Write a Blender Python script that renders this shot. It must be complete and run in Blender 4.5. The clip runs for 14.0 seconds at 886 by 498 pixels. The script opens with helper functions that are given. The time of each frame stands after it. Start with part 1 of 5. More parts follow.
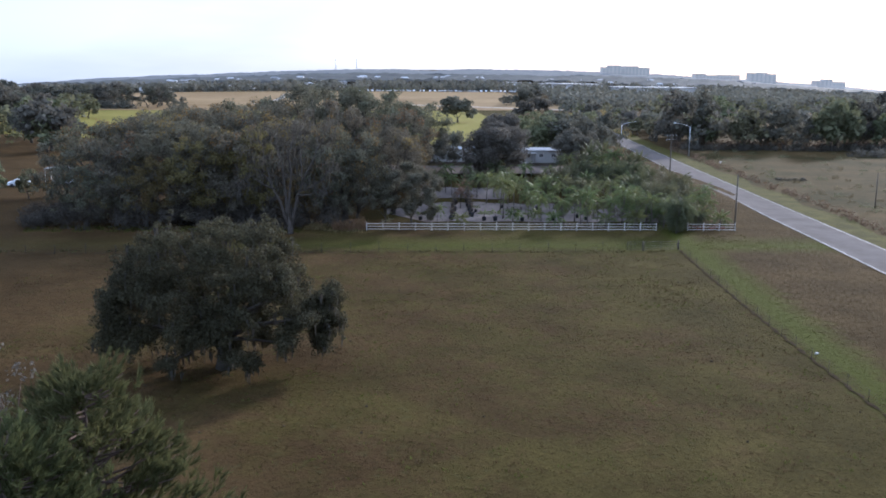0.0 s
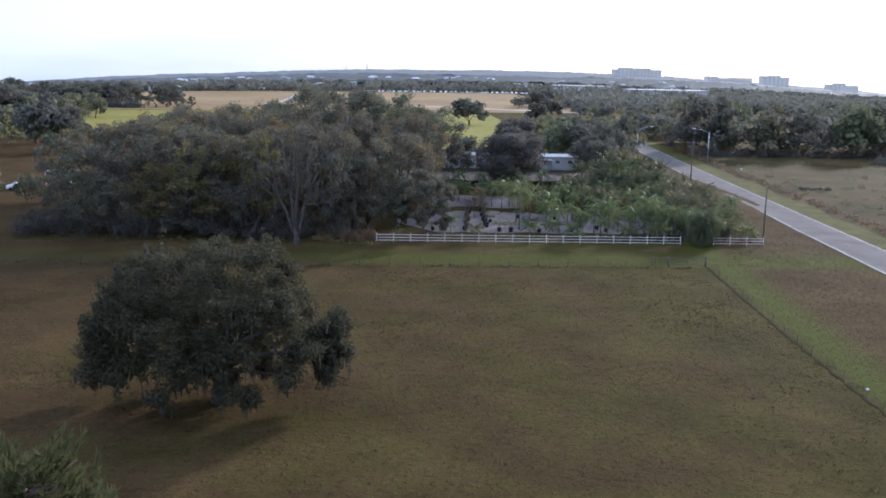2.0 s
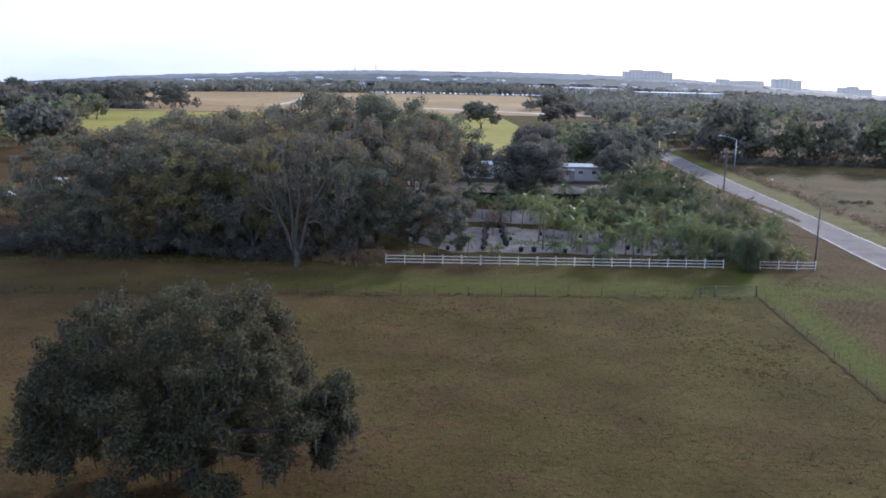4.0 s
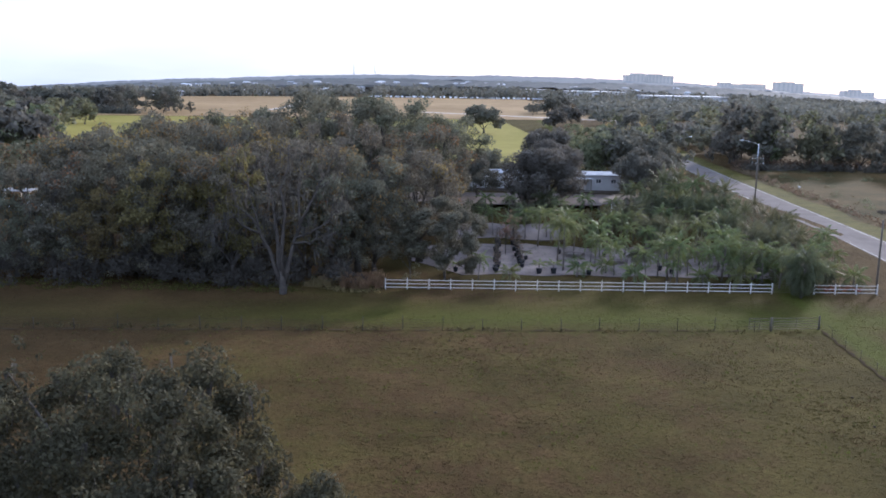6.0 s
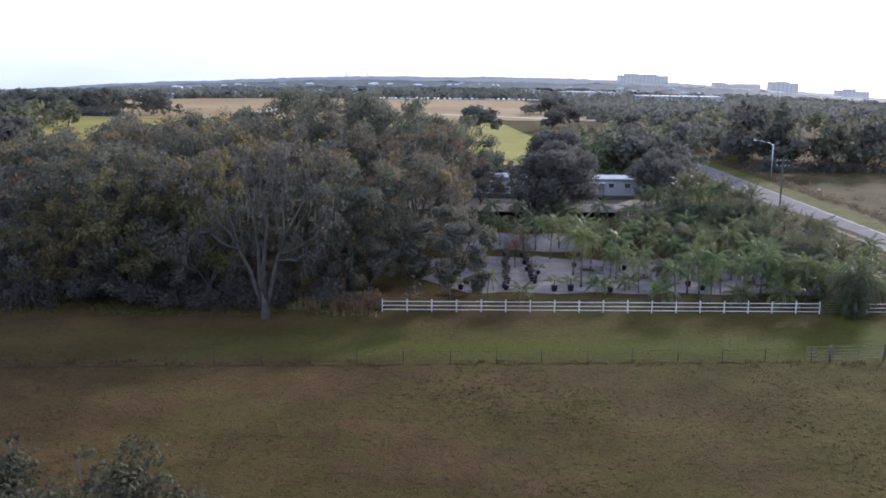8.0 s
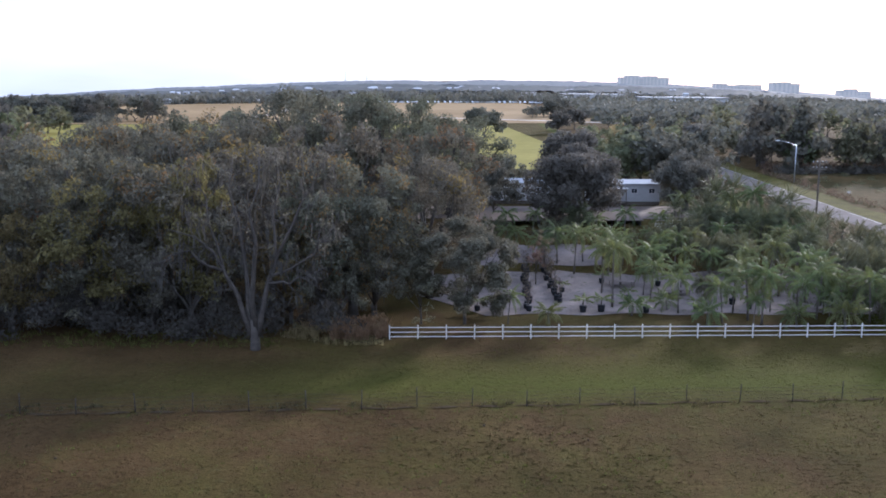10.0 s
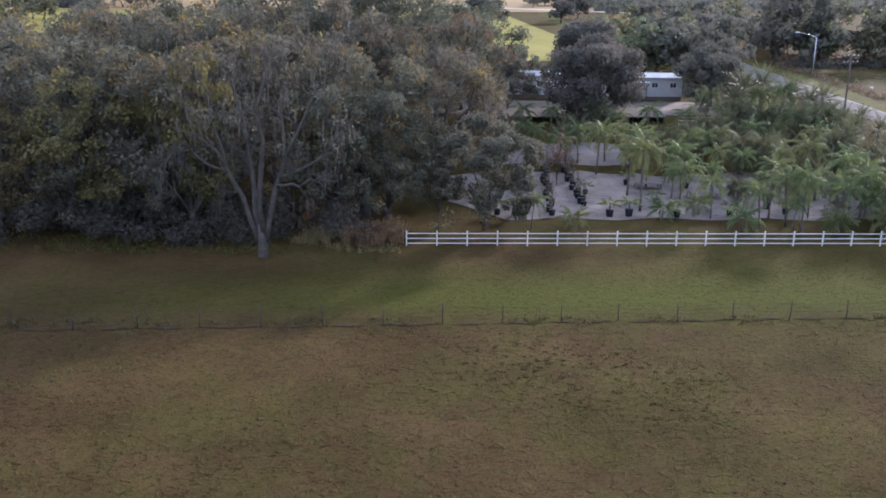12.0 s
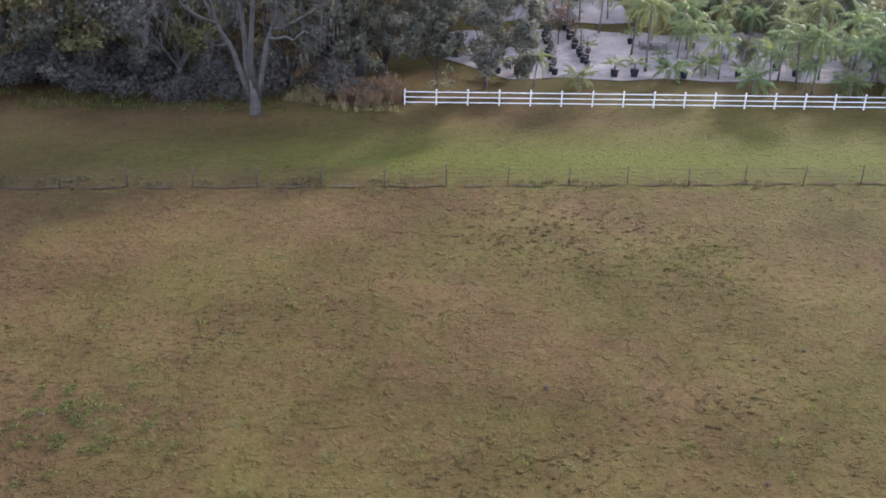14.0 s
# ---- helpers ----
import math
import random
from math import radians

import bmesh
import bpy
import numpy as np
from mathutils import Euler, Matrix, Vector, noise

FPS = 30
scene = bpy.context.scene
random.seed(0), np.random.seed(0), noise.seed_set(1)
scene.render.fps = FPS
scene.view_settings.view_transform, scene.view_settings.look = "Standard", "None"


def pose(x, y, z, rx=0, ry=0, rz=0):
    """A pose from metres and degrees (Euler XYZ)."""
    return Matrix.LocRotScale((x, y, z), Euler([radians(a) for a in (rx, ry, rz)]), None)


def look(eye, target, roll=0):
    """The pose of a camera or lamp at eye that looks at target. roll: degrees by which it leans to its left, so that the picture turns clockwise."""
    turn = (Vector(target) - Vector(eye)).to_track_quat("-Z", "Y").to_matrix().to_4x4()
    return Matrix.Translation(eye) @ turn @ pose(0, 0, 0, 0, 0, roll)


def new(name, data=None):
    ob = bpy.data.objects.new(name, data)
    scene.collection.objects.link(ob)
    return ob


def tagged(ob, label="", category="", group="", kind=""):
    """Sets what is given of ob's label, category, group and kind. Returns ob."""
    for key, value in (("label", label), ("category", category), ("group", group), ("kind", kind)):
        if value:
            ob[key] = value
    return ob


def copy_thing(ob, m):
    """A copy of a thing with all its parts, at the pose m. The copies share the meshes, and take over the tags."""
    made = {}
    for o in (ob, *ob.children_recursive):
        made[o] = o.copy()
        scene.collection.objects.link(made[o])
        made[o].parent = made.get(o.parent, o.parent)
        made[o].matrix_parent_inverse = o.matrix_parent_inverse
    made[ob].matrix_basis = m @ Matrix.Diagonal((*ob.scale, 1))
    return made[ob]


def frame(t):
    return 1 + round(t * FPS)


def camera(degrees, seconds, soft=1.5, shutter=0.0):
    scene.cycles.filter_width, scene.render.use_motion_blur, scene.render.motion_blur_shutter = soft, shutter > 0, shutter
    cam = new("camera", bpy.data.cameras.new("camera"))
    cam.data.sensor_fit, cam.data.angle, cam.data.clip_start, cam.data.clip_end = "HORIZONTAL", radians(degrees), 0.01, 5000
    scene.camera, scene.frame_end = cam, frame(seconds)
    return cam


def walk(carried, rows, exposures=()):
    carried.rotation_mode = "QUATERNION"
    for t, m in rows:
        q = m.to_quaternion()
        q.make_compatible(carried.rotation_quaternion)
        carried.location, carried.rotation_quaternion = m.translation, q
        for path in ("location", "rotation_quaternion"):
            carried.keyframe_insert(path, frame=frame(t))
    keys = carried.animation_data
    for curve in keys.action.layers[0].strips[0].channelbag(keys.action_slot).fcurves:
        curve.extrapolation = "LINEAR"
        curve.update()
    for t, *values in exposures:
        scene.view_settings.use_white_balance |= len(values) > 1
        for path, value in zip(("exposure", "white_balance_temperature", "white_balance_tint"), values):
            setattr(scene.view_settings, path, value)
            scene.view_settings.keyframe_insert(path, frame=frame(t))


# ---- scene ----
cam = camera(49.52, 14.0, soft=1.8)
PATH = [
    (0.0, look((-8.99, -59.11, 23.50), (-5.48, -0.22, 12.59), 0.68)),
    (0.5, look((-8.95, -58.53, 23.59), (-6.01, 0.41, 12.74), 0.78)),
    (1.0, look((-9.09, -57.13, 23.70), (-6.40, 1.82, 12.86), 0.94)),
    (1.5, look((-9.21, -55.14, 23.92), (-6.44, 3.79, 13.03), 0.99)),
    (2.0, look((-9.28, -52.17, 23.98), (-6.31, 6.76, 13.09), 1.13)),
    (2.5, look((-9.39, -49.27, 24.12), (-6.52, 9.67, 13.24), 1.31)),
    (3.0, look((-9.52, -45.98, 24.49), (-6.95, 12.97, 13.60), 1.35)),
    (5.5, look((-10.12, -25.99, 23.65), (-7.65, 33.01, 13.02), 1.43)),
    (6.0, look((-10.13, -22.19, 23.47), (-7.61, 36.82, 12.90), 1.26)),
    (6.5, look((-10.18, -18.48, 23.16), (-7.58, 40.53, 12.64), 1.15)),
    (7.0, look((-10.31, -15.14, 22.90), (-7.63, 43.88, 12.43), 1.12)),
    (7.5, look((-10.48, -12.11, 22.74), (-7.66, 46.91, 12.28), 1.04)),
    (8.0, look((-10.65, -9.22, 22.64), (-7.75, 49.79, 12.18), 0.99)),
    (10.5, look((-11.75, 4.96, 21.64), (-8.88, 64.02, 11.45), 0.42)),
    (11.0, look((-12.23, 6.44, 21.63), (-9.31, 65.34, 10.58), 0.49)),
    (11.5, look((-12.72, 7.72, 21.52), (-9.72, 66.04, 7.73), 0.78)),
    (12.0, look((-13.30, 8.83, 21.33), (-10.01, 66.35, 4.58), 0.94)),
    (12.5, look((-13.68, 9.60, 20.97), (-9.94, 66.24, 1.53), 1.33)),
    (13.0, look((-13.98, 10.29, 20.75), (-9.91, 65.76, -1.75), 1.76)),
    (13.5, look((-14.21, 10.79, 20.59), (-9.96, 65.33, -4.06), 1.89)),
    (14.0, look((-14.42, 10.98, 20.35), (-10.06, 65.51, -4.29), 1.91)),
]

EXPOSURES = [(0.0, 0.59, 4900, 14), (3.0, 0.71, 4900, 15), (6.5, 0.73, 4950, 17), (11.0, 0.77, 4950, 18), (11.5, 0.79, 5000, 19), (12.0, 1.05, 5050, 19), (12.5, 1.27, 5100, 20), (13.5, 1.73, 5200, 18), (14.0, 1.87, 5200, 18)]
walk(cam, PATH, EXPOSURES)

# ---- light ----
SUN_AZ, SUN_EL = radians(36), radians(17)     # azimuth to the right of +y
world = bpy.data.worlds.new("sky")
scene.world = world
world.use_nodes = True
wn, wl = world.node_tree.nodes, world.node_tree.links
sky = wn.new("ShaderNodeTexSky")
sky.sky_type, sky.sun_disc = "NISHITA", False
sky.sun_elevation, sky.sun_rotation = SUN_EL, SUN_AZ
sky.air_density, sky.dust_density, sky.ozone_density = 1.0, 1.5, 1.0
bg = wn["Background"]
wl.new(sky.outputs["Color"], bg.inputs["Color"])
# thin bright cloud veil over the blue
veil = wn.new("ShaderNodeBackground")
tc = wn.new("ShaderNodeTexCoord")
mp = wn.new("ShaderNodeMapping")
mp.inputs["Scale"].default_value = (1.2, 1.2, 6.0)
cn = wn.new("ShaderNodeTexNoise")
cn.inputs["Scale"].default_value, cn.inputs["Detail"].default_value = 2.2, 6.0
cr = wn.new("ShaderNodeValToRGB")
cr.color_ramp.elements[0].position, cr.color_ramp.elements[0].color = 0.38, (0.66, 0.73, 0.84, 1)
cr.color_ramp.elements[1].position, cr.color_ramp.elements[1].color = 0.62, (0.98, 1.0, 1.04, 1)
wl.new(tc.outputs["Generated"], mp.inputs["Vector"])
wl.new(mp.outputs["Vector"], cn.inputs["Vector"])
wl.new(cn.outputs["Fac"], cr.inputs["Fac"])
wl.new(cr.outputs["Color"], veil.inputs["Color"])
# a bright overcast veil: fuller overhead than at the horizon
sepz = wn.new("ShaderNodeSeparateXYZ")
wl.new(tc.outputs["Generated"], sepz.inputs[0])
low = wn.new("ShaderNodeMapRange")
low.interpolation_type = "SMOOTHSTEP"
low.inputs["From Min"].default_value, low.inputs["From Max"].default_value = 0.0, 0.8
low.inputs["To Min"].default_value, low.inputs["To Max"].default_value = 0.45, 0.93
wl.new(sepz.outputs["Z"], low.inputs["Value"])
wl.new(low.outputs[0], veil.inputs["Strength"])
bg.inputs["Strength"].default_value = 0.055
add = wn.new("ShaderNodeAddShader")
wl.new(bg.outputs[0], add.inputs[0])
wl.new(veil.outputs[0], add.inputs[1])
wl.new(add.outputs[0], wn["World Output"].inputs["Surface"])

sun = new("sun", bpy.data.lights.new("sun", "SUN"))
sun.data.energy, sun.data.angle, sun.data.color = 5.0, radians(5), (1.0, 0.82, 0.60)
sun_way = Vector((math.sin(SUN_AZ) * math.cos(SUN_EL), math.cos(SUN_AZ) * math.cos(SUN_EL), math.sin(SUN_EL)))
sun.matrix_world = look(sun_way * 100, (0, 0, 0))


# ---- materials ----
def ramp(nodes, stops):
    r = nodes.new("ShaderNodeValToRGB")
    e = r.color_ramp.elements
    while len(e) < len(stops):
        e.new(0.5)
    for el, (p, c) in zip(e, stops):
        el.position, el.color = p, (*c, 1)
    return r


def noise_node(nt, scale, detail=4.0, rough=0.6, coord=None):
    n = nt.nodes.new("ShaderNodeTexNoise")
    n.inputs["Scale"].default_value, n.inputs["Detail"].default_value, n.inputs["Roughness"].default_value = scale, detail, rough
    if coord:
        nt.links.new(coord, n.inputs["Vector"])
    return n


def surface(name, c1, c2, scale=2.0, fine=20.0, rough=0.8, bump=0.3, metal=0.0, spec=0.3, vary=0.0, translucent=0.0, island=False, distance=0.02):
    """Two colours mixed by coarse and fine noise at real size, bump, optional variation from piece to piece."""
    m = bpy.data.materials.new(name)
    m.use_nodes = True
    nt = m.node_tree
    b = nt.nodes["Principled BSDF"]
    geo = nt.nodes.new("ShaderNodeNewGeometry")
    n1 = noise_node(nt, scale, 3.0, 0.6, geo.outputs["Position"])
    n2 = noise_node(nt, fine, 4.0, 0.65, geo.outputs["Position"])
    mixn = nt.nodes.new("ShaderNodeMath")
    mixn.operation = "ADD"
    h1 = nt.nodes.new("ShaderNodeMath")
    h1.operation, h1.inputs[1].default_value = "MULTIPLY", 0.6
    h2 = nt.nodes.new("ShaderNodeMath")
    h2.operation, h2.inputs[1].default_value = "MULTIPLY", 0.4
    nt.links.new(n1.outputs["Fac"], h1.inputs[0])
    nt.links.new(n2.outputs["Fac"], h2.inputs[0])
    nt.links.new(h1.outputs[0], mixn.inputs[0])
    nt.links.new(h2.outputs[0], mixn.inputs[1])
    r = ramp(nt.nodes, [(0.38, c1), (0.62, c2)])
    nt.links.new(mixn.outputs[0], r.inputs["Fac"])
    col = r.outputs["Color"]
    if vary:
        hs = nt.nodes.new("ShaderNodeHueSaturation")
        info = nt.nodes.new("ShaderNodeObjectInfo")
        mr = nt.nodes.new("ShaderNodeMapRange")
        mr.inputs["To Min"].default_value, mr.inputs["To Max"].default_value = 1 - vary, 1 + vary
        src = geo.outputs["Random Per Island"] if island else info.outputs["Random"]
        nt.links.new(src, mr.inputs["Value"])
        nt.links.new(mr.outputs[0], hs.inputs["Value"])
        if island:
            mh = nt.nodes.new("ShaderNodeMapRange")
            mh.inputs["To Min"].default_value, mh.inputs["To Max"].default_value = 0.47, 0.53
            nt.links.new(info.outputs["Random"], mh.inputs["Value"])
            nt.links.new(mh.outputs[0], hs.inputs["Hue"])
        nt.links.new(col, hs.inputs["Color"])
        col = hs.outputs["Color"]
    nt.links.new(col, b.inputs["Base Color"])
    b.inputs["Roughness"].default_value, b.inputs["Metallic"].default_value = rough, metal
    b.inputs["Specular IOR Level"].default_value = spec
    if bump:
        bp = nt.nodes.new("ShaderNodeBump")
        bp.inputs["Strength"].default_value, bp.inputs["Distance"].default_value = bump, distance
        nt.links.new(n2.outputs["Fac"], bp.inputs["Height"])
        nt.links.new(bp.outputs["Normal"], b.inputs["Normal"])
    if translucent:
        tr = nt.nodes.new("ShaderNodeBsdfTranslucent")
        nt.links.new(col, tr.inputs["Color"])
        mx = nt.nodes.new("ShaderNodeMixShader")
        mx.inputs["Fac"].default_value = translucent
        nt.links.new(b.outputs[0], mx.inputs[1])
        nt.links.new(tr.outputs[0], mx.inputs[2])
        nt.links.new(mx.outputs[0], nt.nodes["Material Output"].inputs["Surface"])
    return m


def leafy(name, c1, c2, translucent=0.34, vary=0.28, rough=0.8, spec=0.08, scale=0.4):
    return surface(name, c1, c2, scale=scale, fine=3.0, rough=rough, bump=0, spec=spec, vary=vary, translucent=translucent, island=True)


M_oak = leafy("oak_leaf", (0.092, 0.086, 0.058), (0.164, 0.152, 0.104))
# brown brush, darkened and evened in colour for the shade at the grove's foot
M_under = leafy("shade_toned_brush", (0.060, 0.052, 0.043), (0.092, 0.080, 0.066), vary=0.1)
M_oak_rust = leafy("oak_leaf_rusty", (0.135, 0.092, 0.038), (0.220, 0.148, 0.060), translucent=0.45)
M_oak_far = leafy("far_leaf", (0.088, 0.083, 0.064), (0.140, 0.131, 0.100), scale=0.1, vary=0.16)
M_olive = leafy("olive_leaf", (0.11, 0.115, 0.06), (0.18, 0.175, 0.10), scale=0.15)
M_brown_leaf = leafy("dry_leaf", (0.11, 0.08, 0.05), (0.18, 0.135, 0.085))
M_palm = leafy("palm_leaf", (0.071, 0.084, 0.028), (0.137, 0.152, 0.052), translucent=0.42, rough=0.6, spec=0.3, vary=0.14)
M_palm_dark = leafy("dark_palm_leaf", (0.060, 0.062, 0.029), (0.112, 0.112, 0.052), translucent=0.4, rough=0.6, spec=0.3, vary=0.14)
M_pine = leafy("pine_needle", (0.052, 0.056, 0.022), (0.105, 0.106, 0.042), translucent=0.4)
M_weed = leafy("weed", (0.070, 0.071, 0.017), (0.115, 0.110, 0.030), scale=1.0, translucent=0.45)
M_dry_tuft = leafy("grazed_tuft", (0.062, 0.045, 0.022), (0.105, 0.078, 0.040), scale=1.0, translucent=0.45)
M_weed_dark = leafy("dark_weed", (0.052, 0.058, 0.014), (0.092, 0.096, 0.026), scale=1.0)
M_red_leaf = leafy("red_foliage", (0.16, 0.045, 0.025), (0.26, 0.09, 0.04), scale=1.0)
M_autumn = leafy("autumn_oak_leaf", (0.096, 0.072, 0.032), (0.165, 0.120, 0.054))
M_straw = leafy("dry_grass", (0.18, 0.125, 0.062), (0.28, 0.20, 0.105), scale=1.0, translucent=0.5)
M_moss = surface("hanging_moss", (0.050, 0.044, 0.036), (0.085, 0.076, 0.062), scale=2, fine=12, rough=0.95, bump=0, translucent=0.3)
M_bark = surface("oak_bark", (0.044, 0.037, 0.03), (0.105, 0.09, 0.073), scale=1.5, fine=9, rough=0.95, bump=0.8)
M_pale_bark = surface("pale_bark", (0.047, 0.039, 0.031), (0.092, 0.076, 0.061), scale=1.5, fine=9, rough=0.95, bump=0.7)
M_pine_bark = surface("pine_bark", (0.060, 0.040, 0.030), (0.115, 0.078, 0.060), scale=2, fine=12, rough=0.95, bump=0.7)
M_palm_bark = surface("palm_trunk", (0.075, 0.062, 0.05), (0.14, 0.118, 0.096), scale=3, fine=14, rough=0.95, bump=0.8)
M_vinyl = surface("white_vinyl", (0.50, 0.46, 0.42), (0.60, 0.56, 0.51), scale=1.2, fine=14, rough=0.7, bump=0.05, spec=0.15)
M_post = surface("weathered_post", (0.075, 0.06, 0.045), (0.14, 0.115, 0.088), scale=3, fine=25, rough=0.95, bump=0.7)
M_steel = surface("galvanised_steel", (0.42, 0.43, 0.44), (0.55, 0.56, 0.57), scale=2, fine=20, rough=0.45, bump=0.05, metal=0.7)
M_wire = surface("fence_wire", (0.036, 0.031, 0.027), (0.065, 0.056, 0.048), scale=4, fine=30, rough=0.9, bump=0, spec=0.1)
M_lamp_head = surface("lamp_head", (0.55, 0.56, 0.56), (0.65, 0.65, 0.65), rough=0.4, bump=0)
M_gravel = surface("gravel_lot", (0.104, 0.085, 0.074), (0.200, 0.166, 0.146), scale=0.35, fine=5, rough=0.95, bump=0.6, spec=0.05)
M_asphalt = surface("worn_asphalt", (0.086, 0.073, 0.066), (0.122, 0.106, 0.097), scale=0.25, fine=12, rough=1.0, bump=0.25, spec=0.04)
M_line = surface("road_paint", (0.17, 0.165, 0.16), (0.27, 0.265, 0.26), scale=1.5, fine=15, rough=0.7, bump=0.1)
M_dirt = surface("bare_dirt", (0.082, 0.062, 0.047), (0.132, 0.102, 0.080), scale=0.3, fine=6, rough=1.0, bump=0.5)
M_pot = surface("black_plastic", (0.018, 0.018, 0.02), (0.035, 0.035, 0.037), scale=3, fine=20, rough=0.85, bump=0.05, spec=0.1)
M_siding = surface("pale_siding", (0.34, 0.33, 0.31), (0.42, 0.41, 0.39), scale=0.8, fine=10, rough=0.6, bump=0.1)
M_metal_roof = surface("white_metal_roof", (0.24, 0.24, 0.24), (0.33, 0.33, 0.33), scale=0.7, fine=6, rough=0.85, bump=0.05, spec=0.1)
M_window = surface("window_glass", (0.02, 0.025, 0.03), (0.035, 0.04, 0.05), rough=0.08, bump=0, spec=0.6)
M_dark_wood = surface("dark_timber", (0.035, 0.028, 0.022), (0.07, 0.055, 0.045), scale=2, fine=14, rough=0.9, bump=0.4)
M_far_wall = surface("far_wall", (0.42, 0.40, 0.37), (0.54, 0.51, 0.48), scale=0.05, fine=0.5, rough=0.8, bump=0, vary=0.2)
M_far_roof = surface("far_roof", (0.38, 0.37, 0.36), (0.55, 0.54, 0.53), scale=0.05, fine=0.5, rough=0.7, bump=0, vary=0.35)
M_hotel = surface("hotel_wall", (0.62, 0.55, 0.46), (0.70, 0.62, 0.53), scale=0.02, fine=0.2, rough=0.8, bump=0)
M_hotel_glass = surface("hotel_glass", (0.46, 0.42, 0.36), (0.52, 0.48, 0.42), rough=0.3, bump=0)
M_car = surface("white_car_paint", (0.70, 0.71, 0.72), (0.78, 0.78, 0.79), rough=0.25, bump=0, spec=0.6, vary=0.1)
M_tyre = surface("tyre_rubber", (0.015, 0.015, 0.015), (0.03, 0.03, 0.03), rough=0.9, bump=0)
M_field_green = surface("green_field", (0.135, 0.120, 0.024), (0.200, 0.168, 0.042), scale=0.02, fine=0.25, rough=1.0, spec=0.03, bump=0.2, distance=0.3)
M_field_tan = surface("tan_field", (0.158, 0.106, 0.050), (0.250, 0.176, 0.090), scale=0.008, fine=0.12, rough=1.0, spec=0.03, bump=0.2, distance=0.3)
M_galv_roof = surface("dull_metal_roof", (0.12, 0.118, 0.115), (0.19, 0.186, 0.18), scale=0.7, fine=6, rough=0.85, bump=0.05, spec=0.1)
M_rough = surface("rough_field_grass", (0.023, 0.022, 0.0070), (0.076, 0.051, 0.021), scale=0.055, fine=0.7, rough=1.0, bump=0.6, spec=0.02, distance=0.2)
M_track = surface("sandy_track", (0.25, 0.215, 0.17), (0.31, 0.27, 0.22), scale=0.1, fine=2, rough=1.0, bump=0.2)
# leaf colour lightened and greyed in place of the haze over distant woods
M_far_hazed = leafy("haze_paled_leaf", (0.115, 0.112, 0.088), (0.175, 0.168, 0.132), scale=0.05, vary=0.12)
M_verge = surface("verge_grass", (0.040, 0.037, 0.009), (0.078, 0.067, 0.016), scale=0.2, fine=4, rough=1.0, spec=0.03, bump=0.5, distance=0.1)
M_clod = surface("dark_clod", (0.030, 0.023, 0.014), (0.060, 0.045, 0.028), rough=1.0, bump=0.3, spec=0.0)
M_dung = surface("dry_dung", (0.04, 0.03, 0.02), (0.075, 0.056, 0.036), rough=1.0, bump=0.3, spec=0.05)
M_oak_lone = leafy("pasture_oak_leaf", (0.043, 0.038, 0.024), (0.084, 0.072, 0.042), translucent=0.34)


